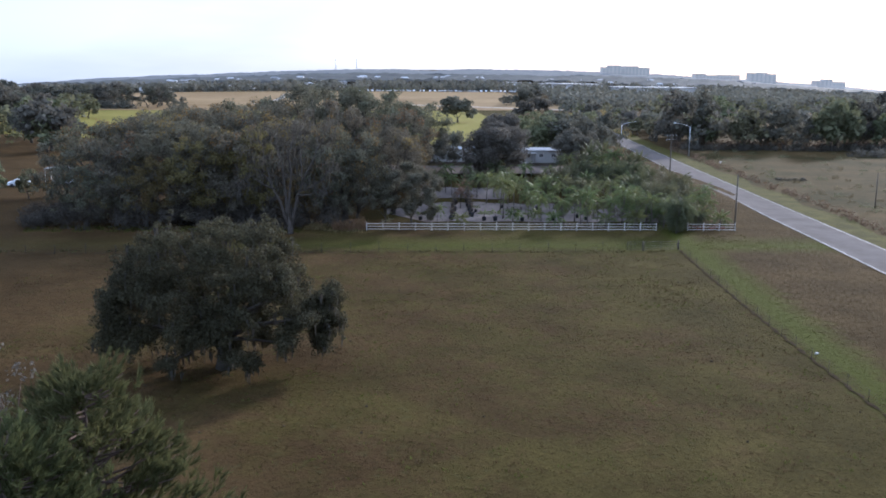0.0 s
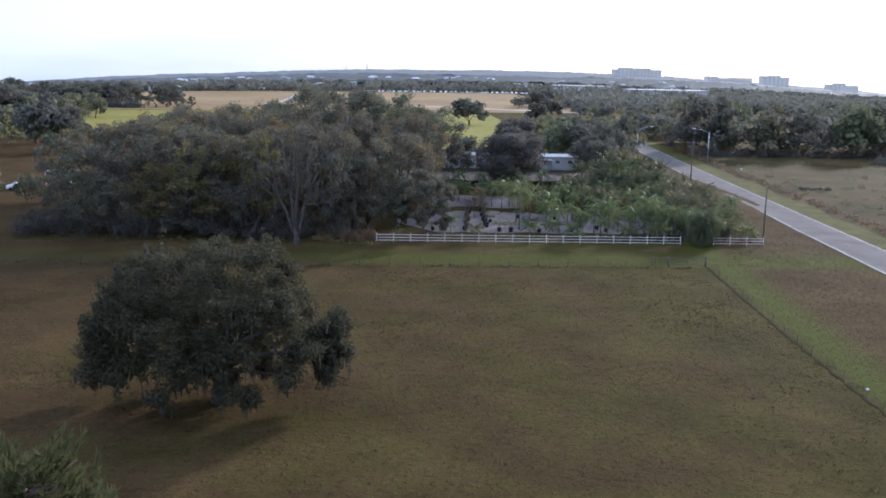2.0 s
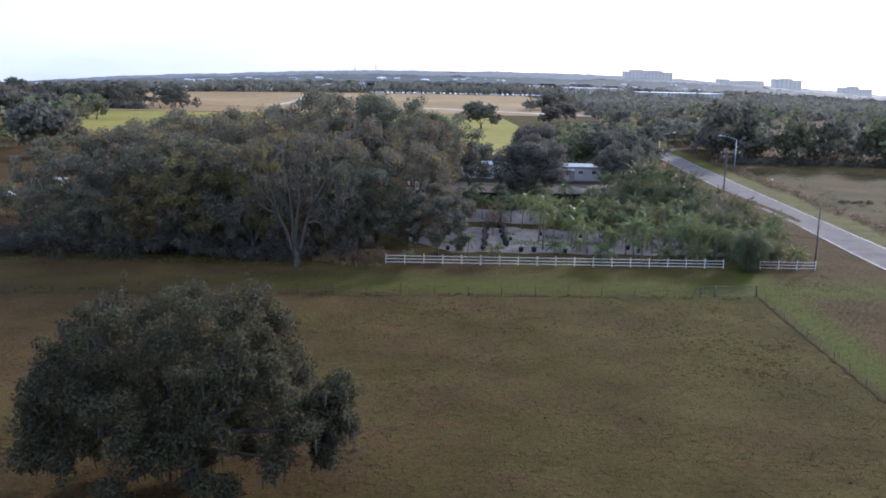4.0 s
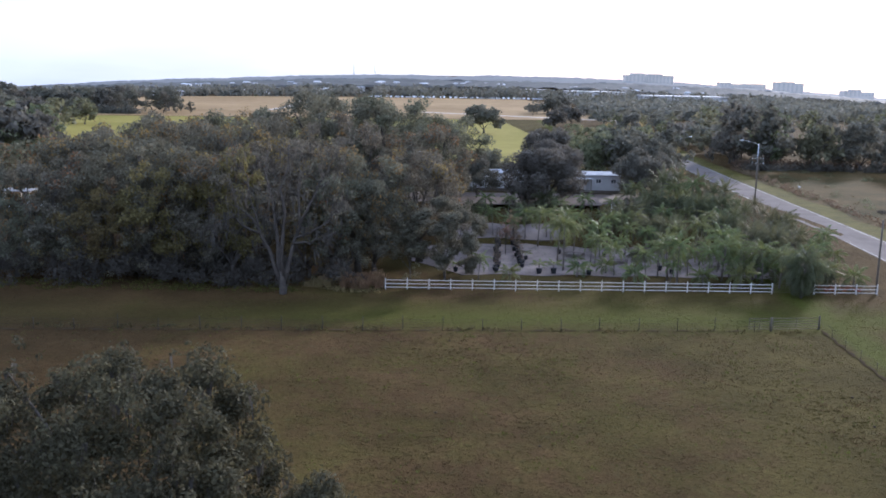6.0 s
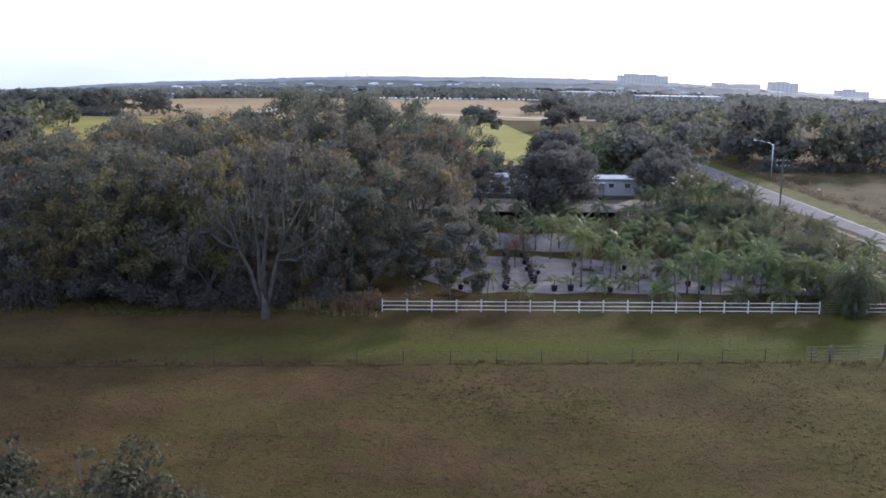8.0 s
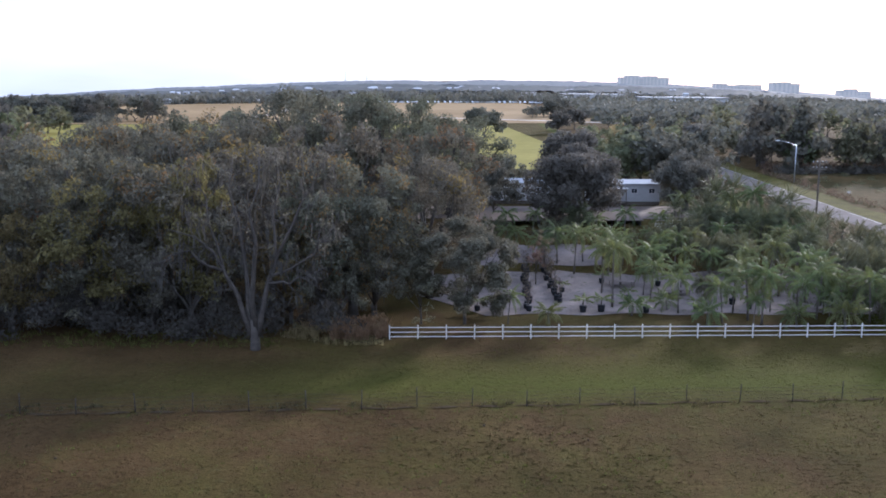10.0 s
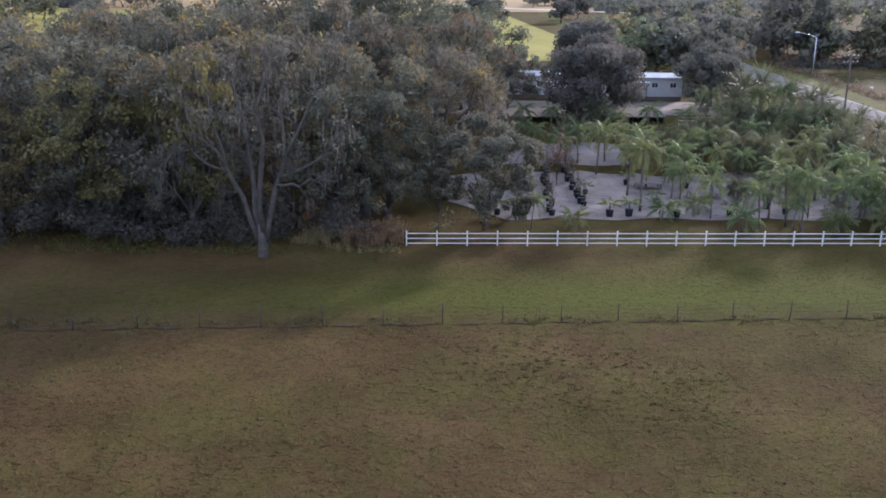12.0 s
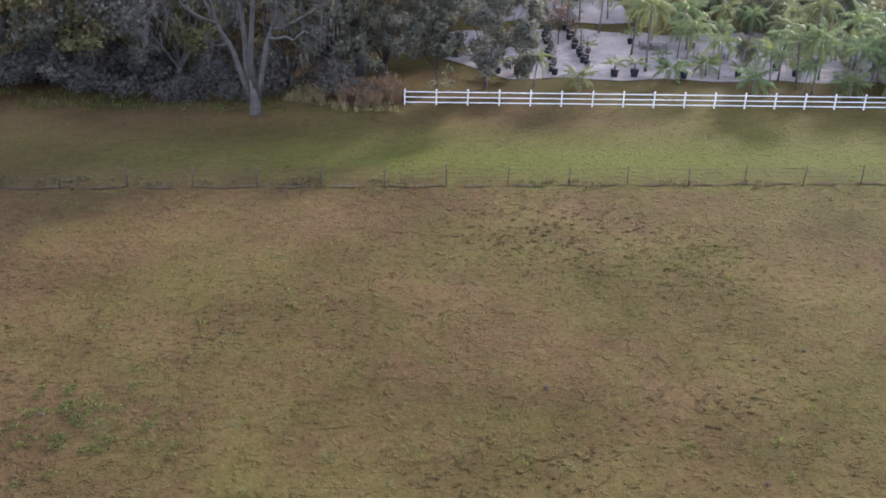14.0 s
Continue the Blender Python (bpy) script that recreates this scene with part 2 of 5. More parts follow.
def pasture_material():
    """Grazed pasture: straw brown and dull green in patches, greener beyond the wire fence and by the road."""
    m = bpy.data.materials.new("grazed_pasture")
    m.use_nodes = True
    nt = m.node_tree
    b = nt.nodes["Principled BSDF"]
    geo = nt.nodes.new("ShaderNodeNewGeometry")
    pos = geo.outputs["Position"]

    def mth(op, a, c):
        n = nt.nodes.new("ShaderNodeMath")
        n.operation = op
        for k, v in enumerate((a, c)):
            if isinstance(v, (int, float)):
                n.inputs[k].default_value = v
            else:
                nt.links.new(v, n.inputs[k])
        return n.outputs[0]

    def blend(fac, a, c):
        n = nt.nodes.new("ShaderNodeMix")
        n.data_type = "RGBA"
        nt.links.new(fac, n.inputs["Factor"])
        nt.links.new(a, n.inputs["A"])
        nt.links.new(c, n.inputs["B"])
        return n.outputs["Result"]

    big = noise_node(nt, 0.07, 4, 0.6, pos).outputs["Fac"]
    mid = noise_node(nt, 0.55, 5, 0.65, pos).outputs["Fac"]
    fine = noise_node(nt, 5.0, 6, 0.75, pos).outputs["Fac"]
    tiny = noise_node(nt, 22.0, 4, 0.7, pos).outputs["Fac"]
    brown = ramp(nt.nodes, [(0.39, (0.0311, 0.0193, 0.0081)), (0.5, (0.0508, 0.0319, 0.0132)), (0.64, (0.0737, 0.0471, 0.0200))])
    green = ramp(nt.nodes, [(0.39, (0.0308, 0.0236, 0.0069)), (0.5, (0.0491, 0.0380, 0.0111)), (0.64, (0.0696, 0.0541, 0.0169))])
    lush = ramp(nt.nodes, [(0.36, (0.0300, 0.0320, 0.0056)), (0.5, (0.0500, 0.0530, 0.0095)), (0.64, (0.0720, 0.0725, 0.0146))])
    grain = mth("ADD", mth("MULTIPLY", fine, 0.5), mth("ADD", mth("MULTIPLY", tiny, 0.25), mth("MULTIPLY", noise_node(nt, 1.9, 4, 0.7, pos).outputs["Fac"], 0.25)))
    for r in (brown, green, lush):
        nt.links.new(grain, r.inputs["Fac"])
    f = mth("ADD", mth("MULTIPLY", big, 0.65), mth("MULTIPLY", mid, 0.35))
    # greener towards the road side
    sepx = nt.nodes.new("ShaderNodeSeparateXYZ")
    nt.links.new(pos, sepx.inputs[0])
    f = mth("ADD", f, mth("MULTIPLY", mth("ADD", sepx.outputs["X"], 8.0), 0.0028))
    fr = nt.nodes.new("ShaderNodeMapRange")
    fr.inputs["From Min"].default_value, fr.inputs["From Max"].default_value = 0.42, 0.58
    nt.links.new(f, fr.inputs["Value"])
    # dry brown grass again between the green verge and the road
    dry = nt.nodes.new("ShaderNodeMapRange")
    dry.inputs["From Min"].default_value, dry.inputs["From Max"].default_value = 3.5, 6.5
    dry.inputs["To Min"].default_value, dry.inputs["To Max"].default_value = 1.0, 0.2
    nt.links.new(mth("ADD", mth("SUBTRACT", mth("SUBTRACT", sepx.outputs["X"], mth("MULTIPLY", sepx.outputs["Y"], 0.075)), 25.6), mth("MULTIPLY", mth("SUBTRACT", mid, 0.5), 8.0)), dry.inputs["Value"])
    col = blend(mth("MULTIPLY", fr.outputs[0], dry.outputs[0]), brown.outputs["Color"], green.outputs["Color"])
    tone = nt.nodes.new("ShaderNodeMapRange")
    tone.inputs["From Min"].default_value, tone.inputs["From Max"].default_value = 0.3, 0.7
    tone.inputs["To Min"].default_value, tone.inputs["To Max"].default_value = 0.66, 1.34
    nt.links.new(noise_node(nt, 0.11, 5, 0.65, pos).outputs["Fac"], tone.inputs["Value"])
    hs = nt.nodes.new("ShaderNodeHueSaturation")
    nt.links.new(tone.outputs[0], hs.inputs["Value"])
    nt.links.new(col, hs.inputs["Color"])
    col = hs.outputs["Color"]
    sep = nt.nodes.new("ShaderNodeSeparateXYZ")
    nt.links.new(pos, sep.inputs[0])
    wob = mth("MULTIPLY", mth("SUBTRACT", mid, 0.5), 9.0)
    # strip between the two fences, and the verge outside the side fence
    s1 = nt.nodes.new("ShaderNodeMapRange")
    s1.inputs["From Min"].default_value, s1.inputs["From Max"].default_value = 64.0, 70.0
    nt.links.new(mth("ADD", sep.outputs["Y"], wob), s1.inputs["Value"])
    s2 = nt.nodes.new("ShaderNodeMapRange")
    s2.inputs["From Min"].default_value, s2.inputs["From Max"].default_value = 79.0, 70.0
    nt.links.new(mth("ADD", sep.outputs["Y"], wob), s2.inputs["Value"])
    s3 = nt.nodes.new("ShaderNodeMapRange")
    s3.inputs["From Min"].default_value, s3.inputs["From Max"].default_value = -0.5, 1.5
    along = mth("SUBTRACT", mth("SUBTRACT", sep.outputs["X"], mth("MULTIPLY", sep.outputs["Y"], 0.075)), 25.6)
    nt.links.new(mth("ADD", along, mth("MULTIPLY", wob, 0.4)), s3.inputs["Value"])
    s4 = nt.nodes.new("ShaderNodeMapRange")
    s4.inputs["From Min"].default_value, s4.inputs["From Max"].default_value = 6.2, 2.6
    nt.links.new(mth("ADD", along, mth("MULTIPLY", wob, 0.7)), s4.inputs["Value"])
    s5 = nt.nodes.new("ShaderNodeMapRange")
    s5.inputs["From Min"].default_value, s5.inputs["From Max"].default_value, s5.inputs["To Min"].default_value = -36.0, -4.0, 0.25
    nt.links.new(sep.outputs["X"], s5.inputs["Value"])
    strip = mth("MAXIMUM", mth("MULTIPLY", mth("MULTIPLY", mth("MULTIPLY", s1.outputs[0], s2.outputs[0]), s5.outputs[0]), 0.95), mth("MULTIPLY", s3.outputs[0], s4.outputs[0]))
    # darker weedy clumps
    cl = nt.nodes.new("ShaderNodeMapRange")
    cl.inputs["From Min"].default_value, cl.inputs["From Max"].default_value, cl.inputs["To Max"].default_value = 0.56, 0.70, 0.45
    nt.links.new(noise_node(nt, 1.1, 4, 0.7, pos).outputs["Fac"], cl.inputs["Value"])
    dark = ramp(nt.nodes, [(0.4, (0.029, 0.027, 0.012)), (0.6, (0.070, 0.064, 0.028))])
    nt.links.new(grain, dark.inputs["Fac"])
    col = blend(cl.outputs[0], col, dark.outputs["Color"])
    col = blend(strip, col, lush.outputs["Color"])
    nt.links.new(col, b.inputs["Base Color"])
    b.inputs["Roughness"].default_value, b.inputs["Specular IOR Level"].default_value = 1.0, 0.02
    bp = nt.nodes.new("ShaderNodeBump")
    bp.inputs["Strength"].default_value, bp.inputs["Distance"].default_value = 0.95, 0.13
    lump = nt.nodes.new("ShaderNodeMapRange")
    lump.interpolation_type = "SMOOTHSTEP"
    lump.inputs["From Min"].default_value, lump.inputs["From Max"].default_value, lump.inputs["To Max"].default_value = 0.52, 0.74, 0.9
    nt.links.new(noise_node(nt, 2.4, 5, 0.68, pos).outputs["Fac"], lump.inputs["Value"])
    wide = nt.nodes.new("ShaderNodeMapRange")
    wide.interpolation_type = "SMOOTHSTEP"
    wide.inputs["From Min"].default_value, wide.inputs["From Max"].default_value, wide.inputs["To Max"].default_value = 0.55, 0.68, 0.7
    nt.links.new(noise_node(nt, 1.5, 4, 0.6, pos).outputs["Fac"], wide.inputs["Value"])
    nt.links.new(mth("ADD", mth("ADD", grain, mth("MULTIPLY", lump.outputs[0], 0.75)), wide.outputs[0]), bp.inputs["Height"])
    nt.links.new(bp.outputs["Normal"], b.inputs["Normal"])
    return m


M_pasture = pasture_material()


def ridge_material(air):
    """Wooded ridge in the blue distance: leaf mass, with distance haze put in as emission."""
    m = leafy("haze_lit_ridge", (0.045, 0.045, 0.038), (0.085, 0.082, 0.070), scale=0.012)
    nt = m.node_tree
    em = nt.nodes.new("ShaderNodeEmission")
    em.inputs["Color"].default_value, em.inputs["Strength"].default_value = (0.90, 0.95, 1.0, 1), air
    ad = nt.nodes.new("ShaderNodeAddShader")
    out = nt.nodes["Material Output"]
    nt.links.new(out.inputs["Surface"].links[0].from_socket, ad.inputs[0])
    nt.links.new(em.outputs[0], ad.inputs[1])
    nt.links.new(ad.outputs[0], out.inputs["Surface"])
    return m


# strength of the haze glow given to the far and the nearer ridge
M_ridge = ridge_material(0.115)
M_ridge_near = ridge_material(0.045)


# ---- builders ----
def smooth(a, b, v):
    u = min(1.0, max(0.0, (v - a) / (b - a)))
    return u * u * (3 - 2 * u)


def hgt(x, y):
    """The lie of the land: flat pasture, a rise under the mobile home, low wooded hills far off."""
    h = 4.2 * smooth(96, 142, y) * (1 - smooth(46, 60, x)) * smooth(-28, -8, x) * (1 - smooth(175, 270, y))
    d = math.hypot(x, y)
    if d > 700:
        a = math.degrees(math.atan2(x - 0.1 * y, max(y, 1.0))) / 24.0
        h += (d - 700) * (0.009 - 0.022 * min(a * a, 1.6))
    return h


def mesh_of(name, verts, faces, material, smooth_faces=False):
    me = bpy.data.meshes.new(name)
    me.from_pydata(verts, [], faces)
    me.update()
    me.materials.append(material)
    if smooth_faces:
        me.polygons.foreach_set("use_smooth", [True] * len(me.polygons))
    return me


def quads_mesh(name, co, material):
    """A mesh of loose quads from an array of n x 4 corners."""
    n = len(co)
    me = bpy.data.meshes.new(name)
    me.vertices.add(n * 4)
    me.vertices.foreach_set("co", np.asarray(co, np.float32).ravel())
    me.loops.add(n * 4)
    me.loops.foreach_set("vertex_index", np.arange(n * 4, dtype=np.int32))
    me.polygons.add(n)
    me.polygons.foreach_set("loop_start", np.arange(0, n * 4, 4, dtype=np.int32))
    me.update(calc_edges=True)
    me.materials.append(material)
    return me


def child(name, me, parent, label=""):
    ob = new(name, me)
    ob.parent = parent
    if label:
        ob["label"] = label
    return ob


def part(name, bm, material, parent, label=""):
    me = bpy.data.meshes.new(name)
    bm.to_mesh(me)
    bm.free()
    me.materials.append(material)
    return child(name, me, parent, label)


def empty(name, m, label, category, group="", kind=""):
    ob = new(name)
    ob.empty_display_size = 0.3
    ob.matrix_basis = m
    return tagged(ob, label, category, group, kind)


def box(bm, x0, x1, y0, y1, z0, z1, bevel=0.0):
    r = bmesh.ops.create_cube(bm, size=1.0)
    vs = r["verts"]
    bmesh.ops.scale(bm, vec=(x1 - x0, y1 - y0, z1 - z0), verts=vs)
    bmesh.ops.translate(bm, vec=((x0 + x1) / 2, (y0 + y1) / 2, (z0 + z1) / 2), verts=vs)
    if bevel:
        es = {e for v in vs for e in v.link_edges}
        bmesh.ops.bevel(bm, geom=list(es), offset=bevel, segments=1, affect="EDGES")
    return bm


def boxed(*a, **k):
    return box(bmesh.new(), *a, **k)


def tube(verts, faces, pts, radii, sides=7, cap=True):
    """Appends a tapered tube along pts to verts and faces."""
    base = len(verts)
    pts = [Vector(p) for p in pts]
    for i, p in enumerate(pts):
        way = (pts[min(i + 1, len(pts) - 1)] - pts[max(i - 1, 0)]).normalized()
        side = way.cross(Vector((0, 0, 1)) if abs(way.z) < 0.9 else Vector((1, 0, 0))).normalized()
        up = side.cross(way)
        for k in range(sides):
            a = 2 * math.pi * k / sides
            verts.append(p + (side * math.cos(a) + up * math.sin(a)) * radii[i])
    for i in range(len(pts) - 1):
        for k in range(sides):
            a, b = base + i * sides + k, base + i * sides + (k + 1) % sides
            faces.append((a, b, b + sides, a + sides))
    if cap:
        faces.append(tuple(base + (len(pts) - 1) * sides + k for k in range(sides)))
        faces.append(tuple(base + k for k in reversed(range(sides))))


def tube_mesh(name, runs, material, sides=7):
    v, f = [], []
    for pts, radii in runs:
        tube(v, f, pts, radii, sides)
    return mesh_of(name, v, f, material, True)


def leaf_quads(rng, centres, size, out=None, droop=0.0, aspect=0.55):
    """Leaf sprays: diamonds that face out of their clump, each with its own tilt."""
    n = len(centres)
    nrm = rng.normal(size=(n, 3)) * 0.62
    if out is not None:
        nrm += out
    nrm[:, 2] += 0.3
    nrm /= np.linalg.norm(nrm, axis=1, keepdims=True) + 1e-9
    d = rng.normal(size=(n, 3))
    d[:, 2] -= droop
    d -= nrm * np.sum(d * nrm, axis=1, keepdims=True)
    d /= np.linalg.norm(d, axis=1, keepdims=True) + 1e-9
    s = np.cross(nrm, d)
    ln = (size * rng.uniform(0.6, 1.4, n))[:, None]
    a = centres - d * ln * 0.5
    c = centres + d * ln * 0.5 - nrm * ln * 0.14
    b = centres + s * ln * aspect * 0.5 - nrm * ln * 0.05
    e = centres - s * ln * aspect * 0.5 - nrm * ln * 0.05
    return np.stack([a, b, c, e], 1)


def crown_points(rng, clumps, per):
    """Points on and in clumps (x, y, z, r), thicker at the skin."""
    cen, out = [], []
    for x, y, z, r in clumps:
        k = max(8, int(per * r * r))
        d = rng.normal(size=(k, 3))
        d /= np.linalg.norm(d, axis=1, keepdims=True)
        rad = r * rng.uniform(0.30, 1.0, k) ** 0.4 * rng.uniform(0.8, 1.28, k)
        p = d * rad[:, None] * np.array([1, 1, 0.78])
        cen.append(p + (x, y, z))
        out.append(d)
    return np.concatenate(cen), np.concatenate(out)


def broad_clumps(rng, radius, height, low, count, rmin, rmax):
    """Clumps over a rounded, uneven crown."""
    cl = []
    mid = low + (height - low) * 0.42
    for _ in range(count):
        a = rng.uniform(0, 2 * math.pi)
        u = rng.uniform(-0.55, 1.0)
        w = max(0.05, 1 - abs(u) ** 2.6) ** 0.5 * rng.uniform(0.62, 1.12)
        r = rng.uniform(rmin, rmax)
        z = mid + u * ((height - mid - r * 0.6) if u > 0 else (mid - low))
        z += rng.normal(0, 0.06 * height)
        cl.append((math.cos(a) * w * (radius - r * 0.6), math.sin(a) * w * (radius - r * 0.6), max(z, low), r))
    for _ in range(count // 3):
        a, w = rng.uniform(0, 2 * math.pi), rng.uniform(0, 0.55)
        cl.append((math.cos(a) * w * radius, math.sin(a) * w * radius, mid + rng.uniform(-0.1, 0.7) * (height - mid - rmax * 0.6), rng.uniform(rmin, rmax)))
    return cl


def lobed_clumps(rng, radius, height, low, lobes, subs):
    """Clumps gathered in lobes over a rounded crown, with dark gaps between the lobes."""
    cl, mid = [], low + (height - low) * 0.45
    for i in range(lobes):
        u = -0.62 + 1.6 * (i + 0.5) / lobes
        a = i * 2.39996 + rng.uniform(-0.35, 0.35)
        w = math.sqrt(max(0.04, 1 - min(1.0, abs(u)) ** 2.4))
        size = radius * rng.uniform(0.26, 0.42)
        reach = radius * rng.uniform(0.92, 1.14) - size
        up = (height - mid - size * 0.8) if u > 0 else (mid - low)
        cx, cy, cz = math.cos(a) * w * reach, math.sin(a) * w * reach, mid + u * up + rng.normal(0, 0.03 * height)
        o = Vector((cx, cy, (cz - mid) * 1.2 + 1.0)).normalized()
        for _ in range(subs):
            v = (o * 0.9 + Vector(rng.normal(0, 0.75, 3))).normalized()
            q = size * rng.uniform(0.5, 1.0)
            cl.append((cx + v.x * q, cy + v.y * q, max(low, cz + v.z * q * 0.85), radius * rng.uniform(0.075, 0.165)))
    for _ in range(lobes // 2):
        a, w = rng.uniform(0, 2 * math.pi), rng.uniform(0, 0.5)
        cl.append((math.cos(a) * w * radius, math.sin(a) * w * radius, mid + rng.uniform(-0.5, 0.5) * (height - mid), radius * 0.2))
    return cl


def limbs(rng, clumps, fork, r0, count):
    """Trunk from the ground to the fork and limbs that bend out to some clumps."""
    runs = [([(0, 0, -0.4), (0.05, 0, fork * 0.35), (0, 0.08, fork * 0.75), (0, 0, fork)], [r0 * 1.45, r0 * 1.05, r0 * 0.95, r0 * 0.9])]
    order = sorted(clumps, key=lambda c: -c[3])[:]
    rng.shuffle(order)
    for c in order[:count]:
        e = Vector(c[:3])
        s = Vector((0, 0, fork * rng.uniform(0.75, 1.0)))
        m1 = s.lerp(e, 0.35) + Vector((rng.normal(0, 0.3), rng.normal(0, 0.3), 0.6))
        m2 = s.lerp(e, 0.7) + Vector((rng.normal(0, 0.4), rng.normal(0, 0.4), 0.4))
        q = r0 * rng.uniform(0.3, 0.5)
        runs.append(([s, m1, m2, e], [q, q * 0.75, q * 0.45, q * 0.12]))
    return runs


def moss_quads(rng, clumps, n, size):
    """Hanging strands below the clumps: long narrow quads."""
    co = []
    for _ in range(n):
        x, y, z, r = clumps[rng.integers(len(clumps))]
        a, w = rng.uniform(0, 2 * math.pi), rng.uniform(0.2, 0.95)
        p = np.array([x + math.cos(a) * w * r, y + math.sin(a) * w * r, z - r * 0.5 * rng.uniform(0.6, 1.2)])
        l, h = rng.uniform(0.5, 1.0) * size, rng.uniform(0.05, 0.13)
        t = rng.uniform(0, math.pi)
        s = np.array([math.cos(t), math.sin(t), 0]) * h
        tip = p + np.array([rng.normal(0, 0.06), rng.normal(0, 0.06), -l])
        co.append([p - s, p + s, tip + s * 0.25, tip - s * 0.25])
    return np.array(co)


def broad_tree(name, seed, radius, height, low, clump_count, per, size, leaf, bark, m, label, category="tree", group="", r0=0.4, moss=0, rmin=0.16, rmax=0.28, limb_count=9, droop=0.25, accents=None, clumps=None, moss_len=1.1, lobes=0):
    """A broadleaf tree: trunk with limbs, crown of leaf sprays, hanging moss where it has it."""
    rng = np.random.default_rng(seed)
    cl = clumps or lobed_clumps(rng, radius, height, low, lobes, clump_count) if clumps or lobes else broad_clumps(rng, radius, height, low, clump_count, radius * rmin, radius * rmax)
    ob = empty(name, m, label, category, group)
    runs = limbs(rng, cl, max(low * 1.1, 1.2), r0, limb_count)
    child("trunk", tube_mesh("trunk", runs[:1], bark), ob)
    for run in runs[1:]:
        child("limb", tube_mesh("limb", [run], bark, 5), ob)
    cen, out = crown_points(rng, cl, per)
    child("crown", quads_mesh("crown", leaf_quads(rng, cen, size, out, droop), leaf), ob)
    if accents:
        cen, out = crown_points(rng, [cl[i] for i in rng.choice(len(cl), max(1, len(cl) // 5), replace=False)], per * 0.55)
        child("rusty_foliage", quads_mesh("rusty_foliage", leaf_quads(rng, cen * 1.02, size, out, droop), accents), ob)
    if moss:
        child("moss", quads_mesh("moss", moss_quads(rng, cl, moss, moss_len), M_moss), ob, "grey hanging moss strands")["kind"] = "stuff"
    return ob


def frond_quads(rng, base, yaw, pitch, length, bend, leaflets, leaf_len, width=0.06, hang=0.7):
    """One feather frond: a bent spine with drooping leaflets on both sides."""
    co = []
    p, el = np.array(base, float), pitch
    step = length / leaflets
    h = np.array([math.cos(yaw), math.sin(yaw), 0.0])
    side = np.array([-math.sin(yaw), math.cos(yaw), 0.0])
    for i in range(leaflets):
        w = h * math.cos(el) + np.array([0, 0, math.sin(el)])
        q = p + w * step
        up = np.array([0, 0, 1.0])
        co.append([p - side * 0.025, p + side * 0.025, q + side * 0.02, q - side * 0.02])
        s = (i + 1) / leaflets
        ll = leaf_len * math.sin(math.pi * min(0.97, 0.18 + 0.78 * s)) * rng.uniform(0.85, 1.15)
        if i > leaflets * 0.12:
            for sg in (-1, 1):
                tip = q + side * sg * ll * 0.5 + w * ll * 0.35 - up * ll * rng.uniform(hang * 0.5, hang * 1.2)
                mid2 = (q + tip) / 2 + w * width + up * 0.08 * ll
                mid1 = (q + tip) / 2 - w * width + up * 0.04 * ll
                co.append([q, mid1, tip, mid2])
        p, el = q, el - bend / leaflets
    return co


def palm(seed, trunk_h, fronds, length, leaf_len, m, label, leaf, r=0.13, bend=1.55, spread=(0.05, 1.42), leaflets=15, lean=0.15, group="nursery palms", name="feather_palm", width=0.06, hang=0.7):
    rng = np.random.default_rng(seed)
    ob = empty(name, m, label, "palm tree", group)
    lx, ly = rng.normal(0, lean), rng.normal(0, lean)
    top = (lx, ly, trunk_h)
    pts = [(0, 0, -0.2), (lx * 0.2, ly * 0.2, trunk_h * 0.33), (lx * 0.6, ly * 0.6, trunk_h * 0.7), top, (lx, ly, trunk_h + 0.35)]
    child("trunk", tube_mesh("trunk", [(pts, [r * 1.15, r * 0.85, r * 0.78, r * 0.75, r * 0.4])], M_palm_bark, 8), ob)
    co = []
    for i in range(fronds):
        yaw = i * 2.39996 + rng.uniform(-0.2, 0.2)
        pitch = spread[1] - (spread[1] - spread[0]) * (i / fronds) + rng.uniform(-0.1, 0.1)
        co += frond_quads(rng, (lx, ly, trunk_h + 0.25), yaw, pitch, length * rng.uniform(0.85, 1.1), bend * rng.uniform(0.8, 1.15) * (0.75 + 0.45 * i / fronds), leaflets, leaf_len, width, hang)
    child("fronds", quads_mesh("fronds", np.array(co), leaf), ob)
    return ob


def at(x, y, rz=0.0, s=1.0, sz=None, dz=0.0):
    return pose(x, y, hgt(x, y) + dz, 0, 0, rz) @ Matrix.Diagonal((s, s, sz or s, 1))


def placed(ob, m):
    """A copy with its own scale."""
    c = copy_thing(ob, m)
    c.matrix_basis = m
    return c


